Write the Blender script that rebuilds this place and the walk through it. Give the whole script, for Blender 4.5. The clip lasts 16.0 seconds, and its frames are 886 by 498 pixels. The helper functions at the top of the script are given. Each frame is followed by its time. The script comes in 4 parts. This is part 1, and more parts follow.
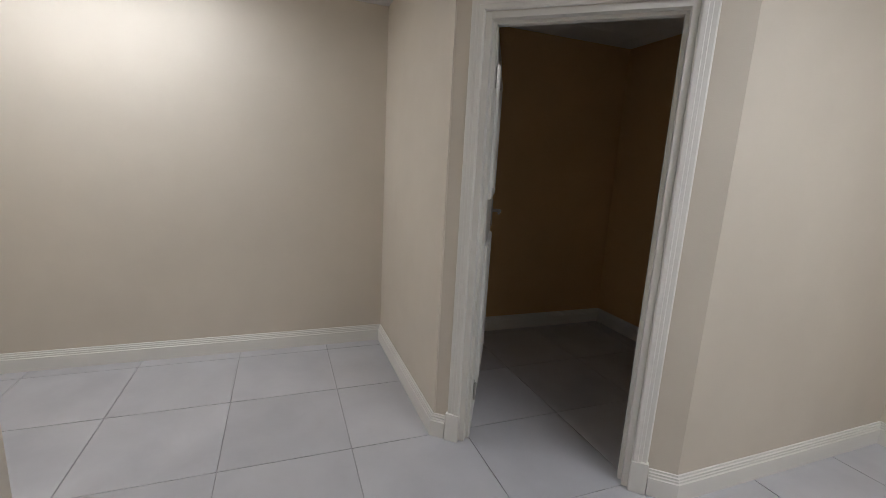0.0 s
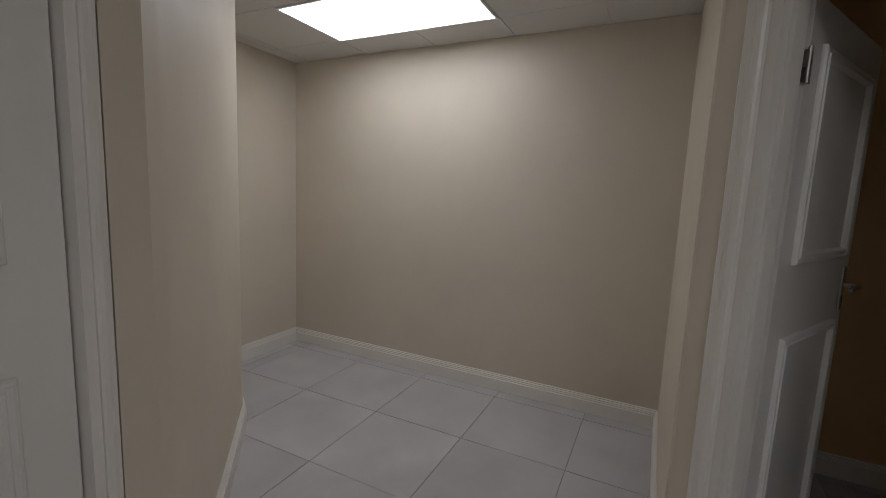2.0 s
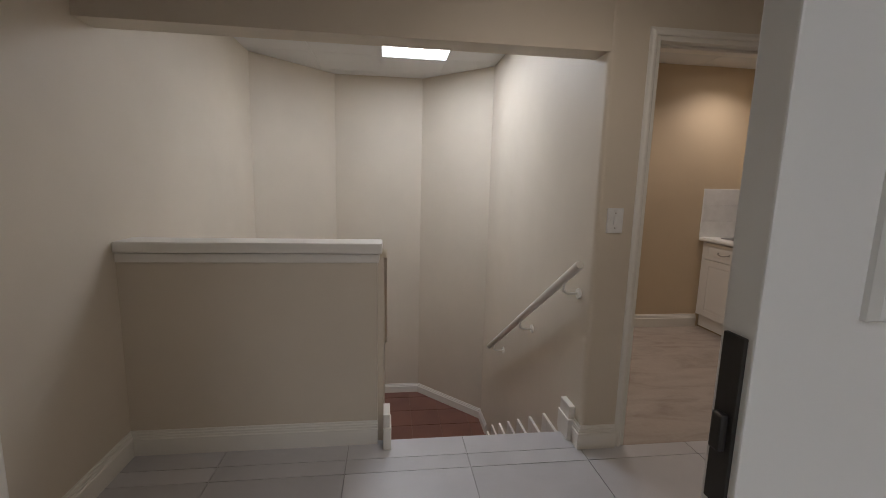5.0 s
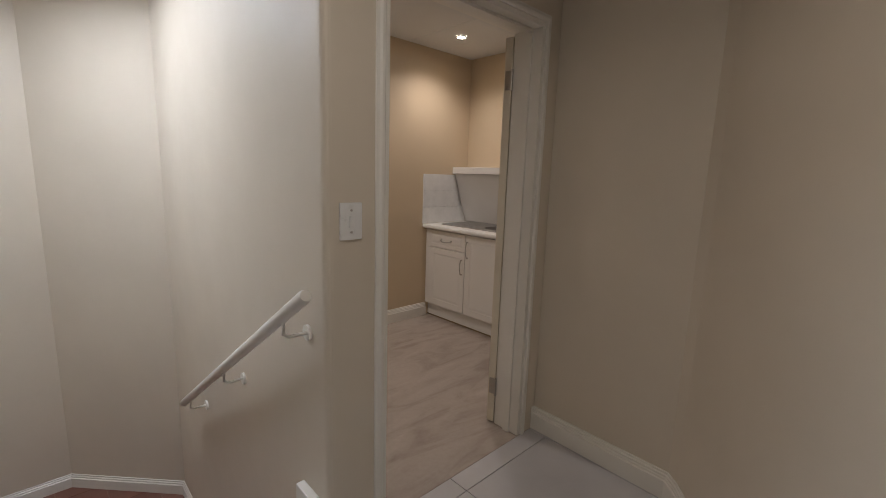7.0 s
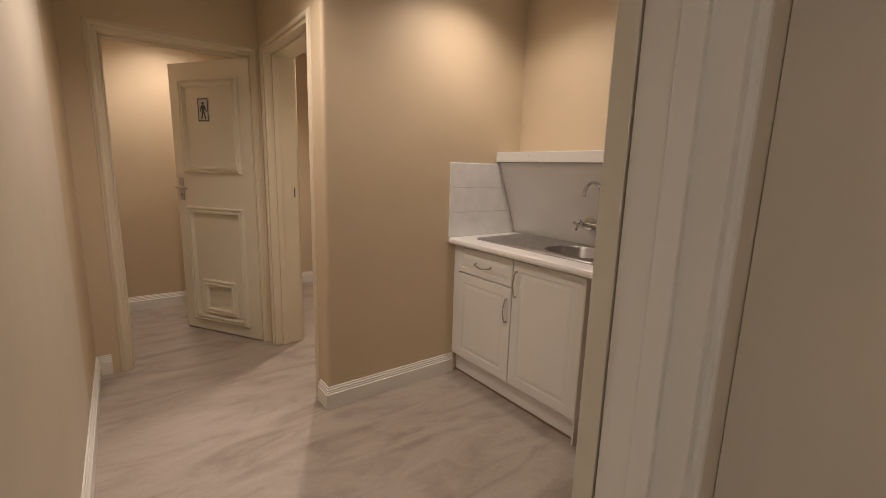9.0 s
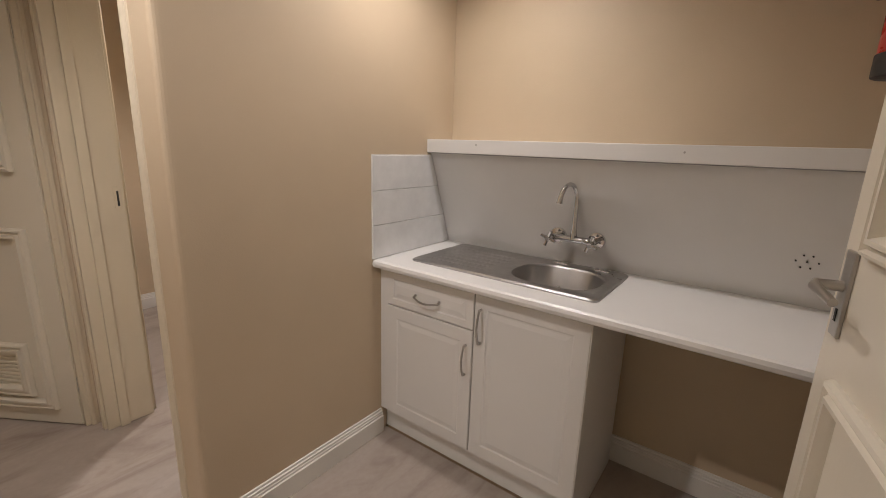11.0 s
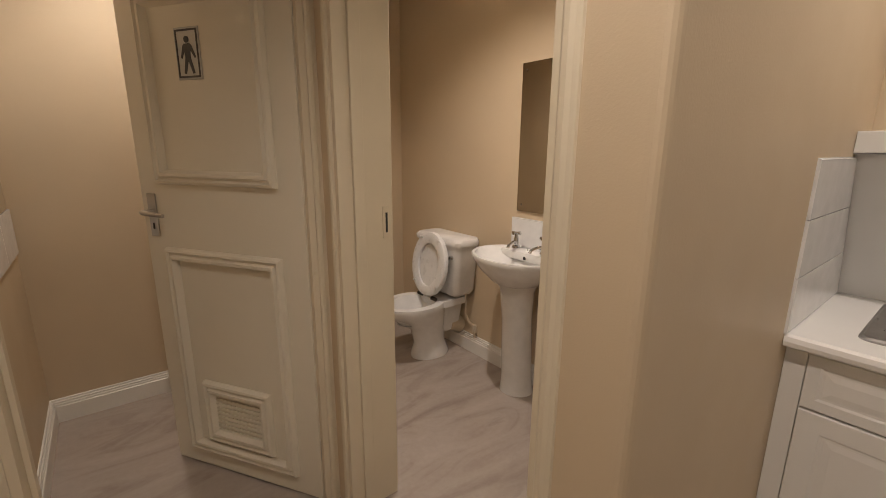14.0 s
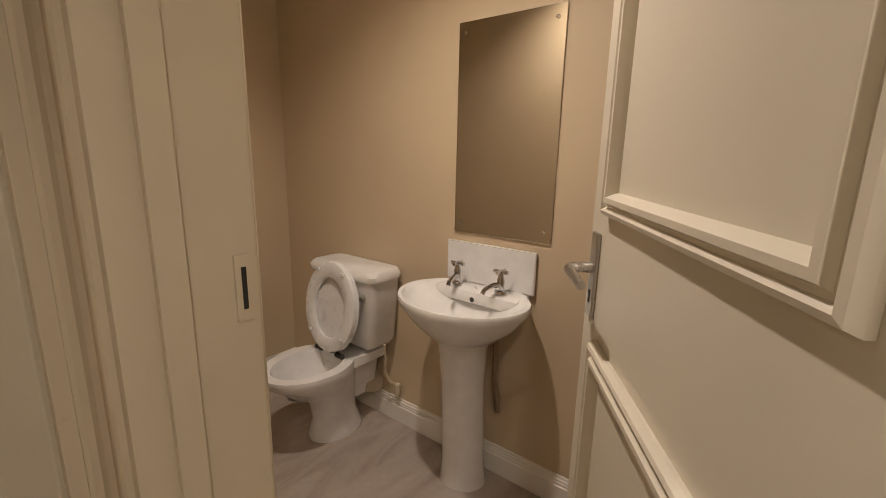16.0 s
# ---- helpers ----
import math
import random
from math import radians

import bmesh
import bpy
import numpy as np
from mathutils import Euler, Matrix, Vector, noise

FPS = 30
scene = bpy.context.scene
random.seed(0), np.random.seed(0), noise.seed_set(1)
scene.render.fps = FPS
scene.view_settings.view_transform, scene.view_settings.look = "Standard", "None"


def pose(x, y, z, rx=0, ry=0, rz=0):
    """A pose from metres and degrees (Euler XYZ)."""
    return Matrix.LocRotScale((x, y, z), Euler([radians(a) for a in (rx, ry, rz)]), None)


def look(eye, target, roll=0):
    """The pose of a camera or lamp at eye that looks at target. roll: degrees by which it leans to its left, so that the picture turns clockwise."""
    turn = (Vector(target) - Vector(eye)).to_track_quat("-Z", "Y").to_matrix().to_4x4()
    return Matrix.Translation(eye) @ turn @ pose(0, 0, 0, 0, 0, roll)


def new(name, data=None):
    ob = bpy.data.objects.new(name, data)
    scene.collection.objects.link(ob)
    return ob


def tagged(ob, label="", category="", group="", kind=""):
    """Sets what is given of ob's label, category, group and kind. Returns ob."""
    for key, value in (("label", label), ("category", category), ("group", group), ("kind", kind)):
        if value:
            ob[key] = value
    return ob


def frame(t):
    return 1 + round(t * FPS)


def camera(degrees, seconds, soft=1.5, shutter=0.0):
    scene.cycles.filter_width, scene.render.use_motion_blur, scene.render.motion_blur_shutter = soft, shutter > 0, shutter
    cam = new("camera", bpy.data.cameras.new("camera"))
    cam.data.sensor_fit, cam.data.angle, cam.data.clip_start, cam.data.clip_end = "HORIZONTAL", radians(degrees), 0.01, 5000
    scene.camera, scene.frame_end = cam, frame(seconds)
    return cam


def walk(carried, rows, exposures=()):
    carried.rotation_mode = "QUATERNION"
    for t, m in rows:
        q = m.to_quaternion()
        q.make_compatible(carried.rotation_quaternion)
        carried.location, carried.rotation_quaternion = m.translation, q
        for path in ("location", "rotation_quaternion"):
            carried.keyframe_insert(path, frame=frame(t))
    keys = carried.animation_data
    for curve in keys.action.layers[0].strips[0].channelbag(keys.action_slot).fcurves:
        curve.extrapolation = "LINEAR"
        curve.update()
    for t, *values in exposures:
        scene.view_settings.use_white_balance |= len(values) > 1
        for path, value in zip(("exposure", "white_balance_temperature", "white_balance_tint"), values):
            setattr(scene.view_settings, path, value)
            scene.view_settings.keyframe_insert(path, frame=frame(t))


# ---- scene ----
cam = camera(91.3, 16.0, 0.6)
PATH = [
    (0, (-0.618, -2.064, 1.405), (1.216, -2.764, 1.023), 3.1),
    (0.5, (-0.473, -2.23, 1.404), (1.462, -2.62, 1.081), 3.8),
    (1, (-0.33, -2.384, 1.435), (1.651, -2.337, 1.163), 2.0),
    (1.5, (-0.273, -2.557, 1.426), (1.642, -2.04, 1.165), 1.9),
    (2, (-0.281, -2.686, 1.422), (1.5, -1.812, 1.162), 2.4),
    (2.5, (-0.415, -2.622, 1.39), (1.1, -1.343, 1.132), 1.9),
    (3, (-0.58, -2.55, 1.385), (0.477, -0.873, 1.118), 1.1),
    (3.5, (-0.721, -2.443, 1.373), (-0.33, -0.503, 1.084), 0.9),
    (3.7, (-0.76, -2.386, 1.368), (-0.557, -0.418, 1.074), 1.3),
    (5.8, (-0.905, -1.493, 1.358), (-0.489, 0.437, 1.038), 1.9),
    (6, (-0.873, -1.412, 1.358), (-0.184, 0.437, 1.033), 2.9),
    (6.5, (-0.742, -1.239, 1.368), (0.486, 0.306, 1.044), 2.0),
    (7, (-0.548, -1.103, 1.353), (0.812, 0.325, 1.018), 1.8),
    (7.5, (-0.257, -0.938, 1.366), (1.094, 0.497, 1.026), 1.6),
    (8, (0.035, -0.610, 1.344), (1.375, 0.837, 0.987), 2.2),
    (8.5, (0.270, -0.376, 1.327), (1.501, 1.155, 0.957), 1.6),
    (8.7, (0.365, -0.278, 1.318), (1.545, 1.306, 0.952), 1.6),
    (10.8, (0.786, 0.529, 1.404), (2.137, 1.934, 0.954), 0.7),
    (11, (0.789, 0.614, 1.409), (2.355, 1.769, 0.943), 1.8),
    (11.5, (0.809, 0.771, 1.397), (2.677, 1.325, 0.946), 1.6),
    (12, (0.783, 0.856, 1.387), (2.671, 1.336, 0.938), 2.4),
    (12.5, (0.756, 0.963, 1.379), (2.506, 1.82, 0.927), 2.3),
    (13, (0.761, 1.154, 1.376), (2.045, 2.617, 0.918), 0.6),
    (13.5, (0.717, 1.433, 1.372), (1.798, 3.052, 0.915), 1.4),
    (14, (0.722, 1.7, 1.378), (1.927, 3.231, 0.926), 0.4),
    (14.5, (0.846, 1.949, 1.339), (2.238, 3.323, 0.919), 0.2),
    (15, (0.991, 2.133, 1.354), (2.467, 3.409, 0.914), 1.1),
    (15.5, (1.101, 2.272, 1.355), (2.632, 3.481, 0.914), 1.7),
    (16, (1.162, 2.343, 1.34), (2.707, 3.541, 0.914), 1.2),
]
EXPOSURE = [
    (0, 0.85, 6250, 13), (1.0, 0.65, 6400, 14), (1.5, 0.15, 6500, 14), (2.0, 0.0, 6450, 14), (2.5, 0.0, 6450, 14), (3.0, 0.1, 6450, 15),
    (3.5, 0.12, 6550, 17), (5.8, 0.88, 6100, 13), (7.0, 0.95, 6100, 13), (8.0, 0.97, 6100, 13), (8.6, 1.25, 6750, 15), (11.0, 1.5, 5850, 12),
    (12.5, 1.45, 5750, 10), (13.5, 1.32, 6200, 11), (14.0, 1.25, 6400, 12), (14.5, 1.17, 6650, 13), (16, 1.08, 6600, 12),
]
walk(cam, [(t, look(eye, target, roll)) for t, eye, target, roll in PATH], EXPOSURE)

# ---------------------------------------------------------------- world and exposure
world = bpy.data.worlds.new("world")
scene.world = world
world.use_nodes = True
world.node_tree.nodes["Background"].inputs[0].default_value = (0.02, 0.02, 0.022, 1)

PANEL_POWER = 5.0


# ---------------------------------------------------------------- mesh helpers
def part(name, bm, material, parent=None, label=""):
    """Links a bmesh as one mesh object under a thing or a part."""
    bmesh.ops.recalc_face_normals(bm, faces=bm.faces[:])
    me = bpy.data.meshes.new(name)
    bm.to_mesh(me)
    bm.free()
    me.materials.append(material)
    ob = new(name, me)
    if parent:
        ob.parent = parent
    if label:
        ob["label"] = label
    return ob


def smooth(ob, angle=40):
    me = ob.data
    me.polygons.foreach_set("use_smooth", [True] * len(me.polygons))
    me.set_sharp_from_angle(angle=radians(angle))
    return ob


def thing(name, at, label, category, group="", rz=0.0):
    ob = new(name)
    ob.matrix_world = pose(*at, 0, 0, rz)
    return tagged(ob, label, category, group)


def box(bm, x0, x1, y0, y1, z0, z1, bevel=0.0, m=None):
    vs = [bm.verts.new((x, y, z)) for x in (x0, x1) for y in (y0, y1) for z in (z0, z1)]
    fs = [bm.faces.new([vs[i] for i in f]) for f in ((0, 1, 3, 2), (4, 6, 7, 5), (0, 4, 5, 1), (2, 3, 7, 6), (0, 2, 6, 4), (1, 5, 7, 3))]
    if bevel:
        es = list({e for f in fs for e in f.edges})
        r = bmesh.ops.bevel(bm, geom=es, offset=bevel, segments=2, affect="EDGES", profile=0.6)
        vs = list({v for f in r["faces"] for v in f.verts} | {v for v in vs if v.is_valid})
    if m:
        bmesh.ops.transform(bm, matrix=m, verts=vs)
    return bm


def cube(x0, x1, y0, y1, z0, z1, bevel=0.0):
    return box(bmesh.new(), x0, x1, y0, y1, z0, z1, bevel)


def prism(points, z0, z1):
    bm = bmesh.new()
    low = [bm.verts.new((x, y, z0)) for x, y in points]
    top = [bm.verts.new((x, y, z1)) for x, y in points]
    bm.faces.new(low)
    bm.faces.new(top)
    n = len(points)
    for i in range(n):
        bm.faces.new((low[i], low[(i + 1) % n], top[(i + 1) % n], top[i]))
    return bm


def loft(bm, rings, close=True, caps=(True, True)):
    """Rings of equal counts of points, skinned in order."""
    made = [[bm.verts.new(p) for p in r] for r in rings]
    n = len(made[0])
    for a, b in zip(made, made[1:]):
        for i in range(n if close else n - 1):
            bm.faces.new((a[i], a[(i + 1) % n], b[(i + 1) % n], b[i]))
    if caps[0]:
        bm.faces.new(made[0])
    if caps[1]:
        bm.faces.new(made[-1])
    return bm


def ellipse(cx, cy, z, a, b, n=28, squash=0.0):
    """A ring in plan; squash flattens its +x half."""
    out = []
    for i in range(n):
        t = 2 * math.pi * i / n
        c = math.cos(t)
        out.append((cx + a * c * (1 - squash if c > 0 else 1), cy + b * math.sin(t), z))
    return out


def tube(bm, points, r, n=10):
    pts = [Vector(p) for p in points]
    rings = []
    for i, p in enumerate(pts):
        d = (pts[min(i + 1, len(pts) - 1)] - pts[max(i - 1, 0)]).normalized()
        q = d.to_track_quat("Z", "Y")
        rr = r[i] if isinstance(r, (list, tuple)) else r
        rings.append([p + q @ Vector((rr * math.cos(2 * math.pi * k / n), rr * math.sin(2 * math.pi * k / n), 0)) for k in range(n)])
    return loft(bm, rings)


def extrude_profile(bm, profile, p0, p1, cut0=0.0, cut1=0.0):
    """Extrudes (out, up) points along p0 to p1 in plan; out points to the left of the way. cut0, cut1: tangents of the mitres."""
    a, b = Vector((*p0, 0)), Vector((*p1, 0))
    d = (b - a).normalized()
    n = Vector((-d.y, d.x, 0))
    r0 = [a + n * o + d * (o * cut0) + Vector((0, 0, u)) for o, u in profile]
    r1 = [b + n * o - d * (o * cut1) + Vector((0, 0, u)) for o, u in profile]
    return loft(bm, [r0, r1])


# ---------------------------------------------------------------- materials
def material(name, rough=0.5, metal=0.0):
    m = bpy.data.materials.new(name)
    m.use_nodes = True
    nt = m.node_tree
    p = nt.nodes["Principled BSDF"]
    p.inputs["Roughness"].default_value = rough
    p.inputs["Metallic"].default_value = metal
    return m, nt, p


def coords(nt, scale=(1, 1, 1), rot=(0, 0, 0)):
    t, mp = nt.nodes.new("ShaderNodeTexCoord"), nt.nodes.new("ShaderNodeMapping")
    mp.inputs["Scale"].default_value = scale
    mp.inputs["Rotation"].default_value = rot
    nt.links.new(t.outputs["Object"], mp.inputs["Vector"])
    return mp.outputs["Vector"]


def noise_tex(nt, vec, scale, detail=4.0, rough=0.55, distortion=0.0):
    n = nt.nodes.new("ShaderNodeTexNoise")
    n.inputs["Scale"].default_value, n.inputs["Detail"].default_value = scale, detail
    n.inputs["Roughness"].default_value, n.inputs["Distortion"].default_value = rough, distortion
    nt.links.new(vec, n.inputs["Vector"])
    return n.outputs["Fac"]


def ramp(nt, fac, stops):
    r = nt.nodes.new("ShaderNodeValToRGB")
    els = r.color_ramp.elements
    while len(els) < len(stops):
        els.new(0.5)
    for e, (pos, c) in zip(els, stops):
        e.position, e.color = pos, (*c, 1)
    nt.links.new(fac, r.inputs["Fac"])
    return r.outputs["Color"]


def mix(nt, fac, a, b, blend="MIX"):
    n = nt.nodes.new("ShaderNodeMix")
    n.data_type, n.blend_type = "RGBA", blend
    for sock, v in ((n.inputs[0], fac), (n.inputs[6], a), (n.inputs[7], b)):
        if hasattr(v, "is_output"):
            nt.links.new(v, sock)
        else:
            sock.default_value = v if isinstance(v, float) else (*v, 1)
    return n.outputs[2]


def bump(nt, p, height, strength, distance=0.002):
    b = nt.nodes.new("ShaderNodeBump")
    b.inputs["Strength"].default_value, b.inputs["Distance"].default_value = strength, distance
    nt.links.new(height, b.inputs["Height"])
    nt.links.new(b.outputs["Normal"], p.inputs["Normal"])


def painted(name, base, rough, mottle=0.05, grain=0.25, scale=220.0, worn=None):
    m, nt, p = material(name, rough)
    v = coords(nt)
    lo, hi = tuple(c * (1 - mottle) for c in base), tuple(min(1, c * (1 + mottle)) for c in base)
    col = ramp(nt, noise_tex(nt, v, 1.7, 5), [(0.3, lo), (0.7, hi)])
    if worn:
        spots = ramp(nt, noise_tex(nt, v, 9, 6, 0.7), [(0.66, (0, 0, 0)), (0.78, (1, 1, 1))])
        col = mix(nt, spots, col, worn)
    nt.links.new(col, p.inputs["Base Color"])
    r = ramp(nt, noise_tex(nt, v, 6, 3), [(0.2, (rough * 0.85,) * 3), (0.8, (min(1, rough * 1.15),) * 3)])
    nt.links.new(r, p.inputs["Roughness"])
    bump(nt, p, noise_tex(nt, v, scale, 3), grain, 0.0015)
    return m


def plain(name, base, rough, metal=0.0, scratch=0.0):
    m, nt, p = material(name, rough, metal)
    v = coords(nt)
    lo = tuple(c * 0.9 for c in base)
    nt.links.new(ramp(nt, noise_tex(nt, v, 14, 4), [(0.3, lo), (0.7, base)]), p.inputs["Base Color"])
    nt.links.new(ramp(nt, noise_tex(nt, v, 30, 4), [(0.3, (rough * 0.8,) * 3), (0.7, (min(1, rough * 1.25),) * 3)]), p.inputs["Roughness"])
    if scratch:
        bump(nt, p, noise_tex(nt, coords(nt, (12, 260, 12)), 4, 4), scratch, 0.0006)
    return m


def glowing(name, colour, strength):
    m, nt, p = material(name, 0.5)
    p.inputs["Base Color"].default_value = (0.9, 0.9, 0.9, 1)
    p.inputs["Emission Color"].default_value = (*colour, 1)
    p.inputs["Emission Strength"].default_value = strength
    return m


def tile_material(name, base, vein, rough):
    m, nt, p = material(name, rough)
    v = coords(nt)
    info = nt.nodes.new("ShaderNodeObjectInfo")
    add = nt.nodes.new("ShaderNodeVectorMath")
    add.operation = "MULTIPLY_ADD"
    add.inputs[1].default_value = (1, 1, 1)
    comb = nt.nodes.new("ShaderNodeCombineXYZ")
    mul = nt.nodes.new("ShaderNodeMath")
    mul.operation, mul.inputs[1].default_value = "MULTIPLY", 37.0
    nt.links.new(info.outputs["Random"], mul.inputs[0])
    nt.links.new(mul.outputs[0], comb.inputs[0])
    nt.links.new(mul.outputs[0], comb.inputs[1])
    nt.links.new(v, add.inputs[0])
    nt.links.new(comb.outputs[0], add.inputs[2])
    vv = add.outputs[0]
    cloud = ramp(nt, noise_tex(nt, vv, 2.2, 5, 0.5, 0.2), [(0.32, vein), (0.68, base)])
    fine = ramp(nt, noise_tex(nt, vv, 22, 5), [(0.3, tuple(c * 0.93 for c in base)), (0.7, base)])
    col = mix(nt, 0.2, cloud, fine)
    shade = nt.nodes.new("ShaderNodeMapRange")
    shade.inputs[3].default_value, shade.inputs[4].default_value = 0.93, 1.0
    nt.links.new(info.outputs["Random"], shade.inputs[0])
    col = mix(nt, 1.0, col, shade.outputs[0], "MULTIPLY")
    nt.links.new(col, p.inputs["Base Color"])
    nt.links.new(ramp(nt, noise_tex(nt, vv, 5, 3), [(0.3, (rough * 0.92,) * 3), (0.7, (rough * 1.12,) * 3)]), p.inputs["Roughness"])
    bump(nt, p, noise_tex(nt, vv, 60, 3), 0.03)
    return m


def vinyl_material():
    m, nt, p = material("vinyl_floor", 0.42)
    v = coords(nt, (1, 1, 1), (0, 0, radians(35)))
    streak = coords(nt, (0.9, 2.9, 1), (0, 0, radians(35)))
    a = ramp(nt, noise_tex(nt, streak, 2.0, 6, 0.55, 1.4), [(0.3, (0.27, 0.215, 0.175)), (0.48, (0.40, 0.34, 0.29)), (0.72, (0.47, 0.415, 0.365))])
    dark = ramp(nt, noise_tex(nt, streak, 5.0, 4, 0.6, 0.5), [(0.62, (0, 0, 0)), (0.78, (0.6, 0.6, 0.6))])
    col = mix(nt, dark, a, (0.24, 0.195, 0.16))
    col = mix(nt, 0.25, col, ramp(nt, noise_tex(nt, v, 40, 4), [(0.3, (0.34, 0.29, 0.25)), (0.7, (0.46, 0.405, 0.36))]))
    nt.links.new(col, p.inputs["Base Color"])
    nt.links.new(ramp(nt, noise_tex(nt, v, 5, 4), [(0.3, (0.34,) * 3), (0.7, (0.55,) * 3)]), p.inputs["Roughness"])
    bump(nt, p, noise_tex(nt, streak, 30, 3), 0.1)
    return m


WALL = painted("cream_wall_paint", (0.66, 0.59, 0.49), 0.55, 0.035, 0.22)
WALL_K = painted("beige_wall_paint", (0.60, 0.485, 0.335), 0.5, 0.04, 0.25)
# orange-tan tint puts the store room's warm light into the wall colour
WALL_S = painted("warm_lit_store_room_paint", (0.66, 0.43, 0.20), 0.5, 0.05, 0.25)
WHITE = painted("white_gloss_paint", (0.78, 0.755, 0.70), 0.35, 0.03, 0.12, 90)
DOOR_WHITE = painted("white_door_paint", (0.76, 0.745, 0.705), 0.32, 0.03, 0.1, 70)
DOOR_CREAM = painted("aged_door_paint", (0.72, 0.665, 0.55), 0.36, 0.04, 0.16, 70)
WORN = painted("worn_frame_paint", (0.68, 0.60, 0.455), 0.4, 0.06, 0.25, 70, worn=(0.55, 0.45, 0.27))
CEILING = painted("ceiling_board", (0.72, 0.715, 0.70), 0.8, 0.03, 0.6, 160)
TILE = tile_material("pale_marble_tile", (0.60, 0.59, 0.605), (0.47, 0.465, 0.485), 0.3)
GROUT = painted("grey_grout", (0.36, 0.355, 0.36), 0.85, 0.1, 0.4)
VINYL = vinyl_material()
TERRA = tile_material("red_brown_tile", (0.235, 0.105, 0.075), (0.165, 0.072, 0.055), 0.4)
TERRA_GROUT = painted("pale_stair_grout", (0.25, 0.15, 0.12), 0.8, 0.1, 0.3)
CERAMIC = plain("white_ceramic", (0.82, 0.81, 0.79), 0.12)
PLASTIC = plain("white_plastic", (0.80, 0.80, 0.79), 0.3)
LAMINATE = painted("white_laminate", (0.80, 0.785, 0.76), 0.35, 0.02, 0.08, 120)
CABINET = painted("white_cabinet_foil", (0.77, 0.75, 0.715), 0.35, 0.02, 0.08, 90)
GLAZED = plain("white_glazed_tile", (0.83, 0.83, 0.82), 0.14)
SPLASH = painted("pale_grey_splashback", (0.69, 0.675, 0.65), 0.11, 0.05, 0.12, 40)
STEEL = plain("brushed_steel", (0.46, 0.45, 0.44), 0.34, 1.0, 0.02)
CHROME = plain("chrome", (0.66, 0.66, 0.66), 0.07, 1.0)
NICKEL = plain("satin_nickel", (0.52, 0.50, 0.47), 0.32, 1.0)
DARKMETAL = plain("dark_lock_metal", (0.07, 0.065, 0.06), 0.45, 0.8)
BLACK = plain("black_plastic", (0.025, 0.024, 0.023), 0.5)
RED = plain("red_enamel", (0.50, 0.03, 0.02), 0.28)
ALU = plain("white_aluminium", (0.78, 0.78, 0.78), 0.4)
GAP = plain("dark_gap", (0.03, 0.028, 0.025), 0.9)
PIPE = plain("cream_pipe", (0.62, 0.53, 0.40), 0.45)
COPPER = plain("old_pipe", (0.30, 0.22, 0.14), 0.5, 0.4)
SIGN_DARK = plain("sign_dark", (0.03, 0.03, 0.033), 0.4)
SIGN_FACE = plain("sign_silver", (0.50, 0.49, 0.46), 0.35, 0.3)
WATER = plain("bowl_water", (0.42, 0.42, 0.40), 0.05)
PANEL_GLOW = glowing("panel_diffuser", (0.93, 0.965, 1.0), PANEL_POWER)
PANEL_GLOW_B = glowing("panel_diffuser_bright", (0.93, 0.965, 1.0), PANEL_POWER * 1.45)
PANEL_GLOW_S = glowing("panel_diffuser_stair", (0.93, 0.965, 1.0), PANEL_POWER * 1.48)
SPOT_GLOW = glowing("downlight_lens", (1.0, 0.86, 0.68), 40.0)

mm, nt_m, pm = material("mirror_glass", 0.03, 1.0)
pm.inputs["Base Color"].default_value = (0.78, 0.77, 0.73, 1)
MIRROR = mm

H = 2.47          # ceiling height
DH = 2.06         # door opening height


# ---------------------------------------------------------------- walls
def wall(name, p0, p1, thick, z0=0.0, z1=H, openings=(), mat=None, label=""):
    """A wall whose seen face runs from p0 to p1 with the room on the left. openings: (from, to, top) along it."""
    a, b = Vector((*p0, 0)), Vector((*p1, 0))
    L = (b - a).length
    m = Matrix.Translation(a) @ Matrix.Rotation(math.atan2(b.y - a.y, b.x - a.x), 4, "Z")
    bm = bmesh.new()
    s = 0.0
    for o0, o1, top in sorted(openings):
        if o0 > s:
            box(bm, s, o0, -thick, 0, z0, z1, 0, m)
        box(bm, o0, o1, -thick, 0, top, z1, 0, m)
        s = o1
    if L > s:
        box(bm, s, L, -thick, 0, z0, z1, 0, m)
    return tagged(part(name, bm, mat or WALL), label or "cream painted plaster wall", "wall", kind="structure")


def corner(p, a, b, cut, n=5):
    """Points that round the corner p, on the way from a to b, starting cut metres before it."""
    p, a, b = Vector(p), Vector(a), Vector(b)
    u, v = p + (a - p).normalized() * cut, p + (b - p).normalized() * cut
    return [tuple(u * (1 - f) ** 2 + p * (2 * f * (1 - f)) + v * f ** 2) for f in [k / n for k in range(n + 1)]]


A1, B1 = (1.322, -2.80), (0.573, -3.678)      # the slanting wall with the store room's door
wall("wall_lobby_east", (2.63, -2.80), (2.63, 0.23), 0.1)
wall("wall_lobby_north", (2.73, 0.23), (1.52, 0.23), 0.06)
tagged(part("wall_slanting", prism([(1.522, 0.128), (1.522, -0.38), *corner((1.400, -0.575), (1.522, -0.38), (0.425, -1.515), 0.03), *corner((0.425, -1.515), (1.400, -0.575), (0.36, -1.56), 0.02), (0.36, -1.56), (0.27, -1.56), (0.27, -1.44), (1.290, -0.625), (1.335, -0.575), (1.352, 0.128)], 0, H), WALL),
       "cream painted slanting plaster wall", "wall", kind="structure")
wall("wall_double_door", (0.27, -1.56), (-2.13, -1.56), 0.12, openings=[(0.0, 1.55, DH + 0.03)])
wall("wall_lobby_west", (-2.13, -1.44), (-2.13, -5.2), 0.1)
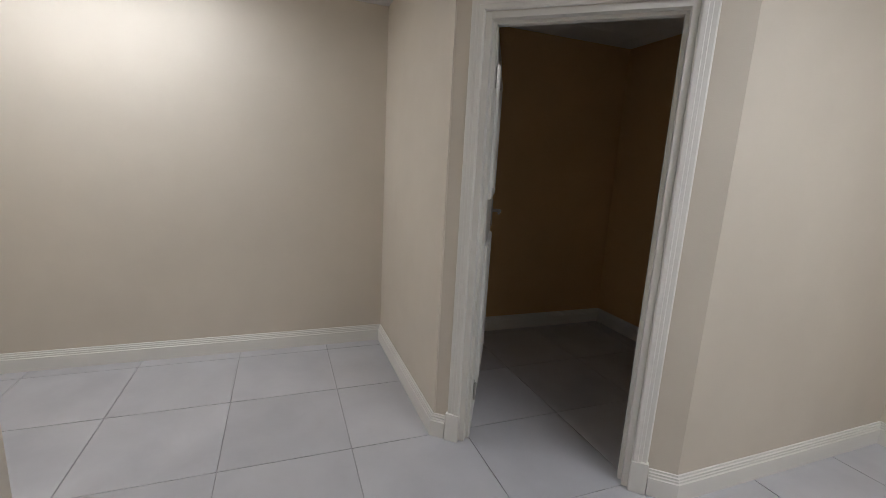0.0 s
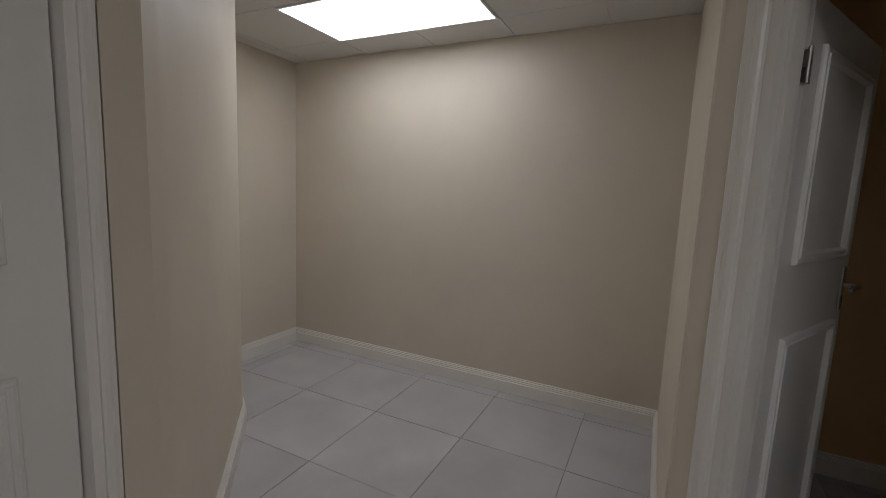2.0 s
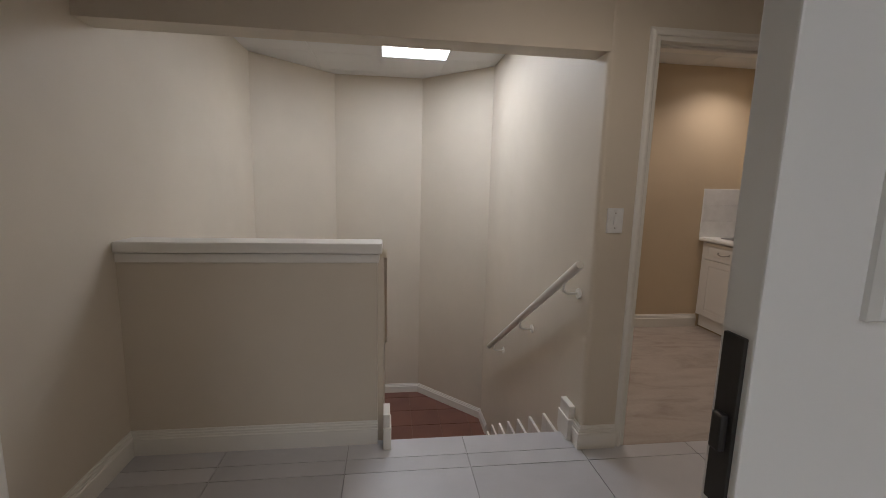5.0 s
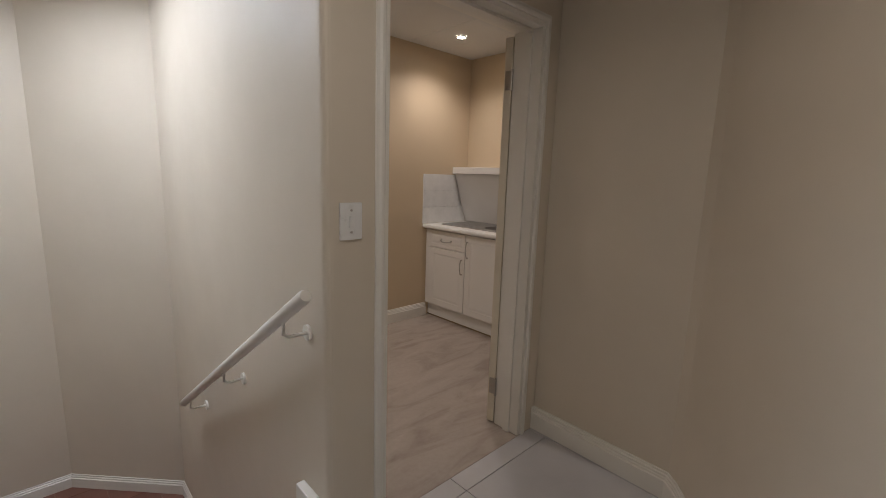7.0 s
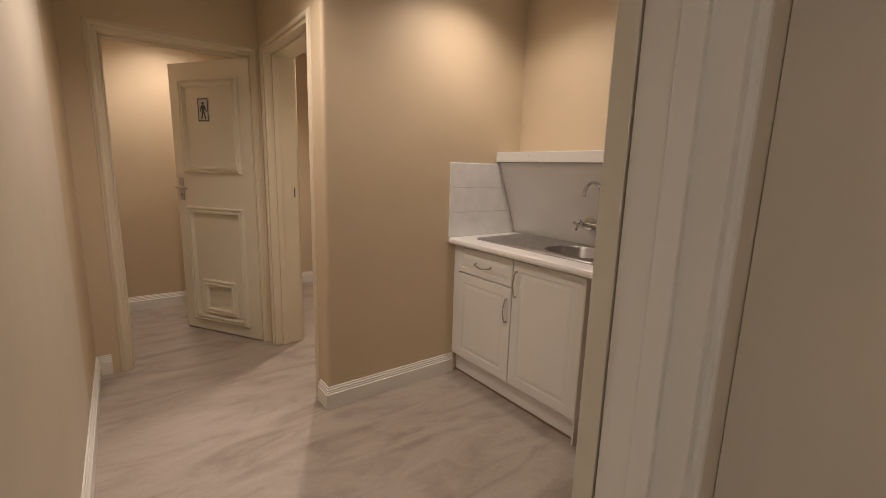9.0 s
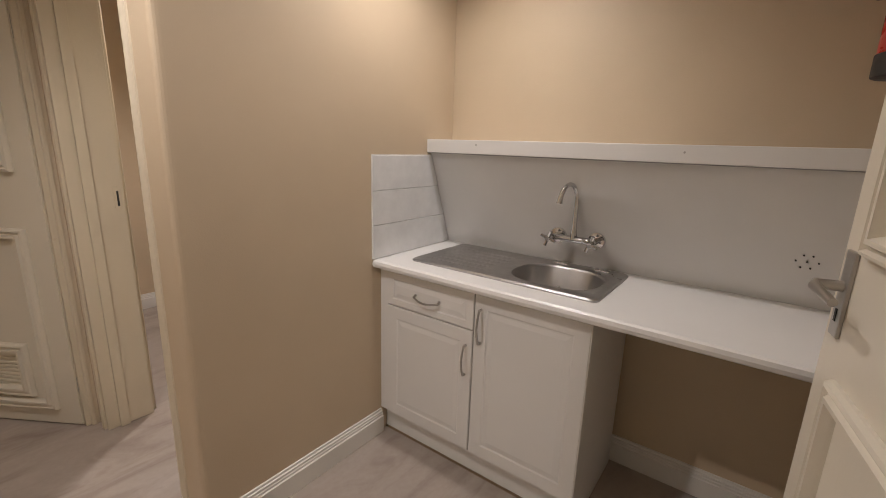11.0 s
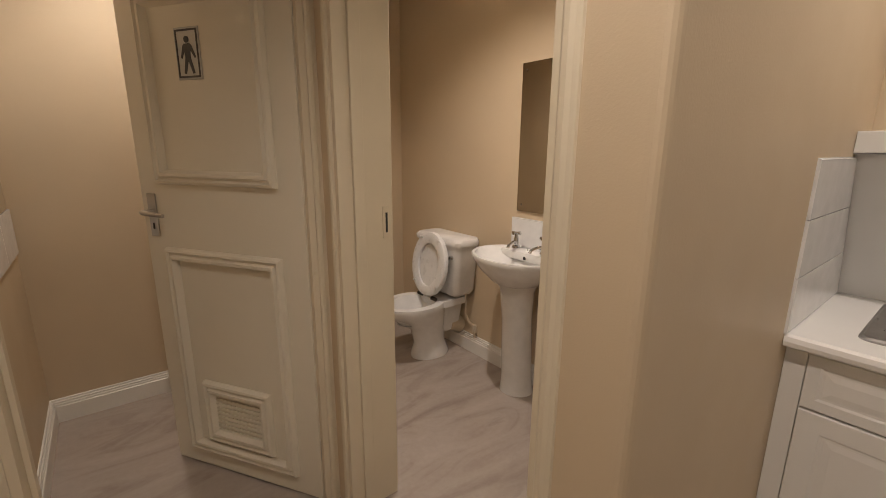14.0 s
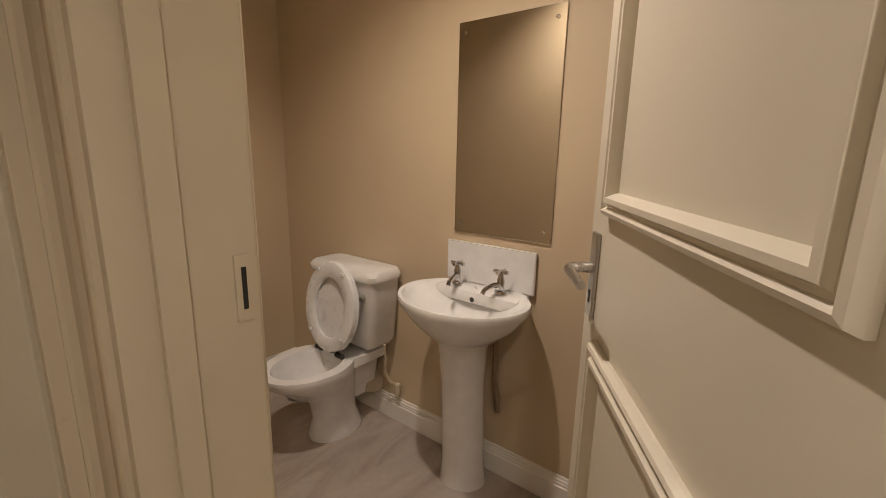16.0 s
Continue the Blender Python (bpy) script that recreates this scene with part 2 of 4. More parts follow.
wall("wall_lobby_south", (-2.23, -5.2), (0.65, -5.2), 0.1)
wall("wall_lobby_passage", (0.573, -5.2), (0.573, -3.677), 0.08)
wall("wall_store_door", B1, A1, 0.12, openings=[(0.19, 1.01, DH)])
wall("wall_lobby_alcove_south", (1.315, -2.80), (2.73, -2.80), 0.1)
wall("wall_store_east", (2.60, -4.93), (2.60, -2.9), 0.13, mat=WALL_S, label="painted store room wall, warm light put into its tan colour")
wall("wall_store_south", (0.64, -4.93), (2.73, -4.93), 0.1, mat=WALL_S, label="painted store room wall, warm light put into its tan colour")

ZS = -2.9
wall("wall_kitchen_door", (1.52, 0.13), (0.142, 0.13), 0.16, openings=[(0.28, 1.19, DH)])
tagged(part("wall_pier_edge", prism(corner((0.112, 0.13), (0.142, 0.13), (0.112, 0.16), 0.03) + [(0.142, 0.16)], ZS, H), WALL), "rounded plaster edge of the pier", "wall", kind="structure")
wall("wall_stair_east", (0.112, 0.16), (0.112, 2.40), 0.168, ZS)
wall("wall_stair_north_east", (0.14, 2.40), (-0.52, 3.08), 0.1, ZS)
wall("wall_stair_north", (-0.52, 3.08), (-1.46, 3.08), 0.1, ZS)
wall("wall_stair_north_west", (-1.46, 3.08), (-2.13, 2.40), 0.1, ZS)
wall("wall_landing_west", (-2.13, 2.40), (-2.13, -1.438), 0.1, ZS)
tagged(part("wall_stair_header", cube(-2.13, 0.12, 0.133, 0.275, 1.97, H - 0.002), WALL), "cream painted bulkhead over the stair opening", "wall", kind="structure")

wall("wall_kitchen_east", (2.70, 0.29), (2.70, 2.10), 0.1, mat=WALL_K, label="beige painted wall behind the kitchen counter")
tagged(part("wall_kitchen_stub", prism([(2.70, 1.985), (2.70, 2.10), (1.318, 2.10), *corner((1.318, 1.985), (1.318, 2.10), (2.70, 1.985), 0.025)], 0, H), WALL_K), "beige painted stub wall beside the counter", "wall", kind="structure")
wall("wall_toilet_door", (1.318, 3.12), (1.318, 2.10), -0.20, openings=[(0.09, 0.97, DH)], mat=WALL_K, label="beige painted wall with the toilet door")
wall("wall_toilet_end", (1.518, 3.122), (0.28, 3.122), 0.12, openings=[(0.228, 1.09, DH)], mat=WALL_K, label="beige painted end wall with the toilet door")
tagged(part("wall_kitchen_west", cube(0.14, 0.28, 2.40, 3.24, 0, H), WALL_K), "beige painted wall", "wall", kind="structure")
tagged(part("wall_toilet_partition", cube(1.40, 1.518, 3.242, 4.765, 0, H), WALL_K), "beige painted partition wall", "wall", kind="structure")
wall("wall_toilet_east", (2.615, 2.10), (2.615, 4.64), 0.1, mat=WALL_K, label="beige painted wall behind the basin")
wall("wall_toilet_north", (2.72, 4.64), (1.518, 4.64), 0.12, mat=WALL_K, label="beige painted wall")
wall("wall_toilet_small_north", (1.40, 4.46), (0.16, 4.46), 0.1, mat=WALL_K, label="beige painted wall")
wall("wall_toilet_west", (0.373, 4.46), (0.373, 3.242), 0.233, mat=WALL_K, label="beige painted wall")


# ---------------------------------------------------------------- ceilings
def ceiling(name, x0, x1, y0, y1, z, label, ox=None, oy=None, pitch=0.6):
    bm = bmesh.new()
    box(bm, x0, x1, y0, y1, z + 0.006, z + 0.09)
    if ox is not None:
        xs = [ox + pitch * k for k in range(-20, 20)]
        ys = [oy + pitch * k for k in range(-20, 20)]
        xs = [x0] + [x for x in xs if x0 + 0.02 < x < x1 - 0.02] + [x1]
        ys = [y0] + [y for y in ys if y0 + 0.02 < y < y1 - 0.02] + [y1]
        for i in range(len(xs) - 1):
            for j in range(len(ys) - 1):
                box(bm, xs[i] + 0.003, xs[i + 1] - 0.003, ys[j] + 0.003, ys[j + 1] - 0.003, z + random.uniform(0, 0.0015), z + 0.007)
    else:
        box(bm, x0, x1, y0, y1, z, z + 0.006)
    return tagged(part(name, bm, CEILING), label, "ceiling", kind="structure")


ceiling("ceiling_lobby", -2.25, 2.74, -5.3, 0.13, H, "off-white suspended ceiling of square boards", 2.303, -0.527)
ceiling("ceiling_alcove", 1.52, 2.74, 0.13, 0.29, H, "off-white ceiling boards")
ceiling("ceiling_stair", -2.25, 0.16, 0.27, 3.2, H, "off-white ceiling boards over the stair well", -0.365, 1.10)
ceiling("ceiling_kitchen", 0.16, 2.82, 0.29, 4.88, H, "off-white ceiling boards over kitchen and toilets", 1.9, 1.0, 1.2)


# ---------------------------------------------------------------- floors
tagged(part("floor_lobby", cube(-2.25, 2.74, -5.3, 0.13, -0.14, -0.006), GROUT), "pale marble-look tiled floor with grey grout", "floor", kind="structure")
tagged(part("floor_landing_edge", cube(-2.13, 0.14, 0.13, 0.285, -0.14, -0.006), GROUT), "tiled landing edge above the stair", "floor", kind="structure")
tagged(part("floor_alcove_edge", cube(1.52, 2.74, 0.13, 0.29, -0.14, -0.006), GROUT), "tiled floor edge", "floor", kind="structure")
tagged(part("floor_kitchen", cube(0.14, 2.82, 0.13, 4.88, -0.14, -0.001), VINYL), "pinkish beige streaked vinyl floor", "floor", kind="structure")


# ---------------------------------------------------------------- skirting
SKIRT = [(0, 0), (0.020, 0), (0.020, 0.085), (0.015, 0.089), (0.015, 0.098), (0.012, 0.101), (0.012, 0.110), (0.007, 0.113), (0.006, 0.122), (0, 0.124)]


def skirting(points, mat=WHITE, label="white painted moulded skirting board", z=0.0, profile=None):
    bm = bmesh.new()
    prof = [(o, u + z) for o, u in (profile or SKIRT)]
    pts = [Vector(p) for p in points]
    cuts = [0.0]
    for a, b, c in zip(pts, pts[1:], pts[2:]):
        d0, d1 = (b - a).normalized(), (c - b).normalized()
        turn = math.atan2(d0.x * d1.y - d0.y * d1.x, d0.dot(d1))
        cuts.append(math.tan(turn / 2))
    cuts.append(0.0)
    for i in range(len(pts) - 1):
        extrude_profile(bm, prof, pts[i], pts[i + 1], cuts[i], cuts[i + 1])
    return tagged(part("baseboard", bm, mat), label, "skirting", kind="structure")


def along(p, q, s):
    a, b = Vector(p), Vector(q)
    return tuple(a + (b - a).normalized() * s)


skirting([along(B1, A1, 1.085), A1, (2.63, -2.80), (2.63, 0.23), (1.522, 0.23), (1.522, -0.38), (1.400, -0.575), (0.425, -1.515), (0.36, -1.56), (0.30, -1.56)])
skirting([(-1.36, -1.56), (-2.13, -1.56), (-2.13, -5.2), (0.573, -5.2), (0.573, -3.678), along(B1, A1, 0.115)])
skirting([(0.27, -1.44), (1.290, -0.625), (1.335, -0.575), (1.352, 0.13), (1.33, 0.13)])
skirting([(0.30, 0.13), (0.112, 0.13), (0.112, 0.24)])
skirting([(-2.13, 0.27), (-2.13, -1.44), (-1.36, -1.44)])
skirting([(-0.938, 0.27), (-2.13, 0.27)])
skirting([(0.65, -4.93), (2.60, -4.93), (2.60, -2.9), (1.45, -2.9)])
skirting([(2.166, 1.985), (1.318, 1.985), (1.318, 2.10)])
skirting([(2.70, 0.29), (2.70, 1.02)])
skirting([(1.30, 0.29), (2.70, 0.29)])
skirting([(1.60, 2.10), (2.615, 2.10), (2.615, 4.64), (1.518, 4.64), (1.518, 3.24)])
skirting([(1.40, 3.36), (1.40, 4.46), (0.373, 4.46), (0.373, 3.25)])
skirting([(0.355, 3.122), (0.28, 3.122), (0.28, 0.30)])


# ---------------------------------------------------------------- doors
ARCH = [(0, 0.0), (0.016, 0.0), (0.022, 0.006), (0.022, 0.022), (0.017, 0.026), (0.017, 0.038), (0.012, 0.042), (0.012, 0.058), (0.006, 0.064), (0, 0.066)]


BEAD = [(0, -0.006), (0.009, -0.006), (0.013, 0.0), (0.013, 0.010), (0.008, 0.018), (0.005, 0.028), (0, 0.030)]


def architrave(bm, w, h, m, profile=ARCH):
    """Three mitred lengths round an opening from 0 to w, standing out to +y, in the plane y = 0."""
    def ring(corner, sx, sz):
        return [m @ Vector((corner[0] + sx * k, o, corner[1] + sz * k)) for o, k in profile]
    loft(bm, [ring((0, 0), -1, 0), ring((0, h), -1, 1), ring((w, h), 1, 1), ring((w, 0), 1, 0)])


def door_frame(name, m, w, depth, h, mat, label, both=True, plinths=False, stop_at=0.5, profile=ARCH, back_profile=ARCH):
    """A frame in an opening w wide (x) and depth deep (y from -depth to 0)."""
    root = new(name)
    tagged(root, label, "door frame", kind="structure")
    t = 0.028
    for nm, b in (("jamb", (0, t, 0, h)), ("jamb", (w - t, w, 0, h)), ("head_jamb", (t, w - t, h - t, h))):
        bm = bmesh.new()
        box(bm, b[0], b[1], -depth, 0.0, b[2], b[3], 0.002, m)
        part(nm, bm, mat, root)
    s = -depth * stop_at
    for b in ((t, t + 0.014, 0, h - t), (w - t - 0.014, w - t, 0, h - t), (t + 0.014, w - t - 0.014, h - t - 0.014, h - t)):
        bm = bmesh.new()
        box(bm, b[0], b[1], s - 0.02, s + 0.02, b[2], b[3], 0.002, m)
        part("door_stop", bm, mat, root)
    bm = bmesh.new()
    architrave(bm, w, h, m, profile)
    part("architrave", bm, mat, root)
    if both:
        bm = bmesh.new()
        architrave(bm, w, h, m @ Matrix.Translation((w, -depth, 0)) @ Matrix.Rotation(math.pi, 4, "Z"), back_profile)
        part("architrave", bm, mat, root)
    if plinths:
        for x in (-0.07, w - 0.002):
            bm = bmesh.new()
            box(bm, x, x + 0.072, 0, 0.026, 0, 0.15, 0.003, m)
            part("plinth_block", bm, mat, root)
    return root


MOULD = [(0.0, 0.0), (0.0, 0.006), (0.004, 0.014), (0.010, 0.016), (0.015, 0.010), (0.020, 0.010), (0.024, 0.017), (0.032, 0.017), (0.038, 0.006), (0.040, 0.0)]


def panel_moulding(x0, x1, z0, z1, y, side, deep=1.0):
    bm = bmesh.new()
    rings = []
    for (cx, cz, sx, sz) in ((x0, z0, 1, 1), (x1, z0, -1, 1), (x1, z1, -1, -1), (x0, z1, 1, -1)):
        rings.append([(cx + sx * k * (0.5 + 0.5 * deep), y + side * o * deep, cz + sz * k * (0.5 + 0.5 * deep)) for k, o in MOULD])
    made = [[bm.verts.new(p) for p in r] for r in rings]
    n = len(MOULD)
    for a, b in zip(made, made[1:] + made[:1]):
        for i in range(n - 1):
            bm.faces.new((a[i], a[i + 1], b[i + 1], b[i]))
    return bm


def lever_handle(leaf, x, z, side, T, mat, toward=1):
    """A lever on a long plate, on the face y = 0 or y = T."""
    y = T if side > 0 else 0.0
    bm = bmesh.new()
    box(bm, x - 0.021, x + 0.021, *sorted((y, y + side * 0.008)), z - 0.10, z + 0.07, 0.003)
    plate = part("handle_plate", bm, NICKEL, leaf)
    bm = bmesh.new()
    tube(bm, [(x, y, z), (x, y + side * 0.05, z), (x + toward * 0.02, y + side * 0.056, z), (x + toward * 0.11, y + side * 0.052, z - 0.006)], [0.011, 0.010, 0.010, 0.008])
    smooth(part("lever", bm, NICKEL, leaf))
    bm = bmesh.new()
    box(bm, x - 0.004, x + 0.004, *sorted((y + side * 0.0078, y + side * 0.0095)), z - 0.07, z - 0.045)
    part("keyhole", bm, BLACK, leaf)
    return plate


def door_leaf(name, hinge, angle, w, mat, label, flip=False, handle_z=1.13, panels=((0.20, 1.0), (1.24, 1.90)), handles=True, deep=1.0, hinge_margin=0.105, lock=False, vent=False, h=2.02, hinges=True, handle_face=(-1, 1)):
    """A leaf hinged at the point; from there it runs w along the angle. flip: its thickness lies on the right of that way, not the left."""
    T = 0.042
    root = thing(name, (*hinge, 0), label, "door")
    m = Matrix.Rotation(radians(angle), 4, "Z") @ Matrix.Translation((0, -T if flip else 0, 0))
    parts = []
    parts.append(part("slab", cube(0.004, w, 0, T, 0.008, h, 0.0025), mat, root))
    for z0, z1 in panels:
        for y, side in ((0.0, -1), (T, 1)):
            parts.append(part("panel_moulding", panel_moulding(hinge_margin, w - 0.105, z0, z1, y, side, deep), mat, root))
    if vent:
        bm = bmesh.new()
        for side, y in ((-1, 0.0), (1, T)):
            for k in range(9):
                z = 0.205 + k * 0.02
                box(bm, w * 0.5 - 0.13, w * 0.5 + 0.13, *sorted((y, y + side * 0.006)), z, z + 0.011)
        parts.append(part("vent_louvre", bm, mat, root))
        for y, side in ((0.0, -1), (T, 1)):
            parts.append(part("vent_frame", panel_moulding(w * 0.5 - 0.17, w * 0.5 + 0.17, 0.155, 0.43, y, side, deep), mat, root))
    if handles:
        for side in handle_face:
            before = set(root.children)
            lever_handle(root, w - 0.055, handle_z, side, T, NICKEL, -1)
            parts += [c for c in root.children if c not in before]
    if lock:
        parts.append(part("lock_plate", cube(w - 0.001, w + 0.004, 0.008, T - 0.008, 1.04, 1.22, 0.001), DARKMETAL, root, "dark lock face plate"))
        parts.append(part("latch", cube(w + 0.003, w + 0.012, 0.014, T - 0.014, 1.10, 1.14, 0.003), DARKMETAL, root))
    if hinges:
        for z in (0.22, 1.82):
            bm = bmesh.new()
            tube(bm, [(-0.004, -0.006, z - 0.05), (-0.004, -0.006, z + 0.05)], 0.006, 8)
            box(bm, -0.004, 0.034, -0.0025, 0.0, z - 0.045, z + 0.045)
            box(bm, 0.001, 0.004, 0, 0.034, z - 0.045, z + 0.045)
            parts.append(part("hinge", bm, NICKEL, root))
    for o in parts:
        o.data.transform(m)
        if m.determinant() < 0:
            o.data.flip_normals()
    return root


def opening_matrix(p0, p1, s, thick=0.0):
    """The pose of an opening's frame that starts s along a wall's face; x along, y out into the room on the left."""
    a, b = Vector((*p0, 0)), Vector((*p1, 0))
    d = (b - a).normalized()
    return Matrix.Translation(a + d * s) @ Matrix.Rotation(math.atan2(d.y, d.x), 4, "Z")


# store room
door_frame("door_1", opening_matrix(B1, A1, 0.19), 0.82, 0.12, DH, WHITE, "white painted frame with moulded architraves", plinths=True)
door_leaf("panel_door", (1.338, -2.985), -29, 0.745, DOOR_WHITE, "white panelled store room door standing open inward", flip=True)
# double door
door_frame("door_2", Matrix.Translation((-1.28, -1.44, 0)), 1.516, 0.12, DH + 0.03, WHITE, "white painted frame of the double door", stop_at=0.2, profile=BEAD, back_profile=BEAD)
door_leaf("panel_door", (0.208, -1.512), 180, 0.762, DOOR_WHITE, "white panelled leaf of a double door, closed", flip=True, lock=True, handles=False, h=2.04)
door_leaf("panel_door", (-1.252, -1.552), -92, 0.68, DOOR_WHITE, "white panelled leaf of a double door, standing open", lock=True, handles=False, h=2.04)
# kitchen
door_frame("door_3", opening_matrix((1.52, 0.13), (0.142, 0.13), 0.28), 0.91, 0.16, DH, WHITE, "white painted frame of the kitchen door", stop_at=0.45, profile=BEAD)
door_leaf("panel_door", (1.203, 0.292), 10.5, 0.755, DOOR_CREAM, "off-white panelled kitchen door standing wide open", deep=1.25, handle_z=1.17)
# toilets
door_frame("door_4", opening_matrix((1.318, 3.12), (1.318, 2.10), 0.09) @ Matrix.Translation((0.88, 0.0, 0)) @ Matrix.Rotation(math.pi, 4, "Z"), 0.88, 0.20, DH, WORN, "cream painted toilet door frame with worn edges", stop_at=0.35, profile=BEAD)
door_frame("door_5", opening_matrix((1.518, 3.122), (0.28, 3.122), 0.228), 0.862, 0.12, DH, WORN, "cream painted toilet door frame with worn edges", stop_at=0.8, profile=BEAD)
T2DOOR = door_leaf("panel_door", (1.46, 2.212), 33, 0.72, DOOR_CREAM, "off-white panelled toilet door standing open inward", panels=((0.09, 1.0), (1.24, 1.90)), deep=1.15, hinge_margin=0.075)
T1DOOR = door_leaf("panel_door", (1.256, 3.138), 122.5, 0.765, DOOR_CREAM, "off-white panelled toilet door with a louvred vent, ajar", panels=((0.09, 0.99), (1.24, 1.90)), vent=True, flip=True, deep=1.6)


# ---------------------------------------------------------------- signs
def toilet_sign(at, rz):
    root = thing("toilet_sign", at, "small square silver toilet sign with dark border, fixed on a door", "sign", "toilet signs", rz)
    part("plate", cube(-0.055, 0.055, -0.004, 0, -0.085, 0.085, 0.002), SIGN_FACE, root)
    bm = bmesh.new()
    for b in ((-0.049, 0.049, 0.072, 0.078), (-0.049, 0.049, -0.078, -0.072), (-0.049, -0.043, -0.072, 0.072), (0.043, 0.049, -0.072, 0.072)):
        box(bm, b[0], b[1], -0.0055, -0.0035, b[2], b[3])
    part("border", bm, SIGN_DARK, root)
    bm = bmesh.new()
    loft(bm, [[(0.011 * math.cos(2 * math.pi * k / 14), y, 0.045 + 0.011 * math.sin(2 * math.pi * k / 14)) for k in range(14)] for y in (-0.0035, -0.0055)])
    outline = [(-0.012, 0.032), (0.012, 0.032), (0.020, 0.026), (0.036, -0.012), (0.031, -0.016), (0.014, 0.010), (0.012, -0.012), (0.026, -0.064), (0.017, -0.066), (0.001, -0.022), (-0.014, -0.066), (-0.023, -0.064), (-0.011, -0.012), (-0.013, 0.010), (-0.026, -0.016), (-0.031, -0.012), (-0.019, 0.026)]
    loft(bm, [[(x, y, z) for x, z in outline] for y in (-0.0035, -0.0055)])
    part("symbol", bm, SIGN_DARK, root, "plain dark symbol")
    return root


def on_door(hinge, angle, s, off):
    a = radians(angle)
    return (hinge[0] + s * math.cos(a) + off * -math.sin(a), hinge[1] + s * math.sin(a) + off * math.cos(a))


toilet_sign((*on_door((1.256, 3.138), 122.5, 0.435, 0.0005), 1.69), 122.5 + 180)
toilet_sign((*on_door((1.46, 2.212), 33, 0.36, 0.0425), 1.675), 33 + 180)


# ---------------------------------------------------------------- lamps
def ceiling_panel(at, w, l, glow=PANEL_GLOW):
    root = thing("ceiling_light", at, "white rectangular LED ceiling panel, switched on", "ceiling light", "ceiling panels")
    bm = bmesh.new()
    for b in ((-w / 2, w / 2, -l / 2, -l / 2 + 0.014), (-w / 2, w / 2, l / 2 - 0.014, l / 2), (-w / 2, -w / 2 + 0.014, -l / 2 + 0.014, l / 2 - 0.014), (w / 2 - 0.014, w / 2, -l / 2 + 0.014, l / 2 - 0.014)):
        box(bm, *b, -0.010, 0.0)
    part("frame", bm, ALU, root)
    part("diffuser", cube(-w / 2 + 0.014, w / 2 - 0.014, -l / 2 + 0.014, l / 2 - 0.014, -0.006, -0.001), glow, root)


ceiling_panel((2.005, -1.125, H), 0.595, 1.195)
ceiling_panel((-0.697, -3.827, H), 0.595, 1.195, PANEL_GLOW_B)
ceiling_panel((-0.66, 1.70, H), 0.595, 1.195, PANEL_GLOW_S)


def downlight(x, y, power, colour=(1.0, 0.875, 0.765), cone=138):
    root = thing("downlight", (x, y, H), "small round warm white recessed downlight, switched on", "downlight", "downlights")
    bm = bmesh.new()
    n = 24
    prof = [(0.046, -0.001), (0.044, -0.007), (0.036, -0.009), (0.032, -0.004), (0.032, -0.001)]
    rings = [[(r * math.cos(2 * math.pi * k / n), r * math.sin(2 * math.pi * k / n), z) for k in range(n)] for r, z in prof]
    loft(bm, rings, caps=(False, False))
    smooth(part("bezel", bm, ALU, root))
    bm = bmesh.new()
    loft(bm, [ellipse(0, 0, -0.004, 0.031, 0.031, n), ellipse(0, 0, -0.001, 0.031, 0.031, n)])
    part("lens", bm, SPOT_GLOW, root)
    lamp = bpy.data.lights.new("downlight_beam", "SPOT")
    lamp.energy, lamp.color = power, colour
    lamp.spot_size, lamp.spot_blend, lamp.shadow_soft_size = radians(cone), 0.8, 0.03
    ob = new("downlight_beam", lamp)
    ob.matrix_world = pose(x, y, H - 0.02)


downlight(2.12, 1.56, 13)
downlight(0.80, 1.85, 20)
downlight(1.80, 3.20, 28)
downlight(0.85, 4.0, 14)
# added fill lamp that brightens the landing; no fitting is known here
downlight(-0.20, -0.72, 9.5, (1.0, 0.88, 0.74), 168)


# ---------------------------------------------------------------- stair
RISE, GO, Y0, N = 0.165, 0.25, 0.285, 7
XE, XW = 0.112, -0.909
LAND = -RISE * N
tagged(part("half_wall", cube(-2.13, -0.94, 0.272, 0.39, ZS, 0.96), WALL), "cream painted half wall beside the stair", "wall", kind="structure")
cap = tagged(new("half_wall_cap"), "white painted timber capping on the half wall", "wall capping")
part("fascia", cube(-2.128, -0.932, 0.262, 0.40, 0.96, 1.003, 0.003), WHITE, cap)
part("top_board", cube(-2.128, -0.917, 0.247, 0.415, 1.006, 1.058, 0.008), WHITE, cap)

bm = bmesh.new()
SL = RISE / GO
loft(bm, [[(x, 0.39, ZS), (x, 1.86, ZS), (x, 1.86, 0.965 - 0.70 * 1.47), (x, 0.39, 0.965)] for x in (-1.02, -0.91)])
tagged(part("wall_stair_spine", bm, WALL), "cream painted spine wall between the stair flights", "wall", kind="structure")
bm = bmesh.new()
loft(bm, [[(x, 0.405, 0.960), (x, 1.87, 0.960 - 0.70 * 1.465), (x, 1.87, 1.005 - 0.70 * 1.465), (x, 0.405, 1.005)] for x in (-1.035, -0.893)])
tagged(part("stair_capping", bm, WORN), "grey-brown painted sloping capping along the stair", "wall capping")

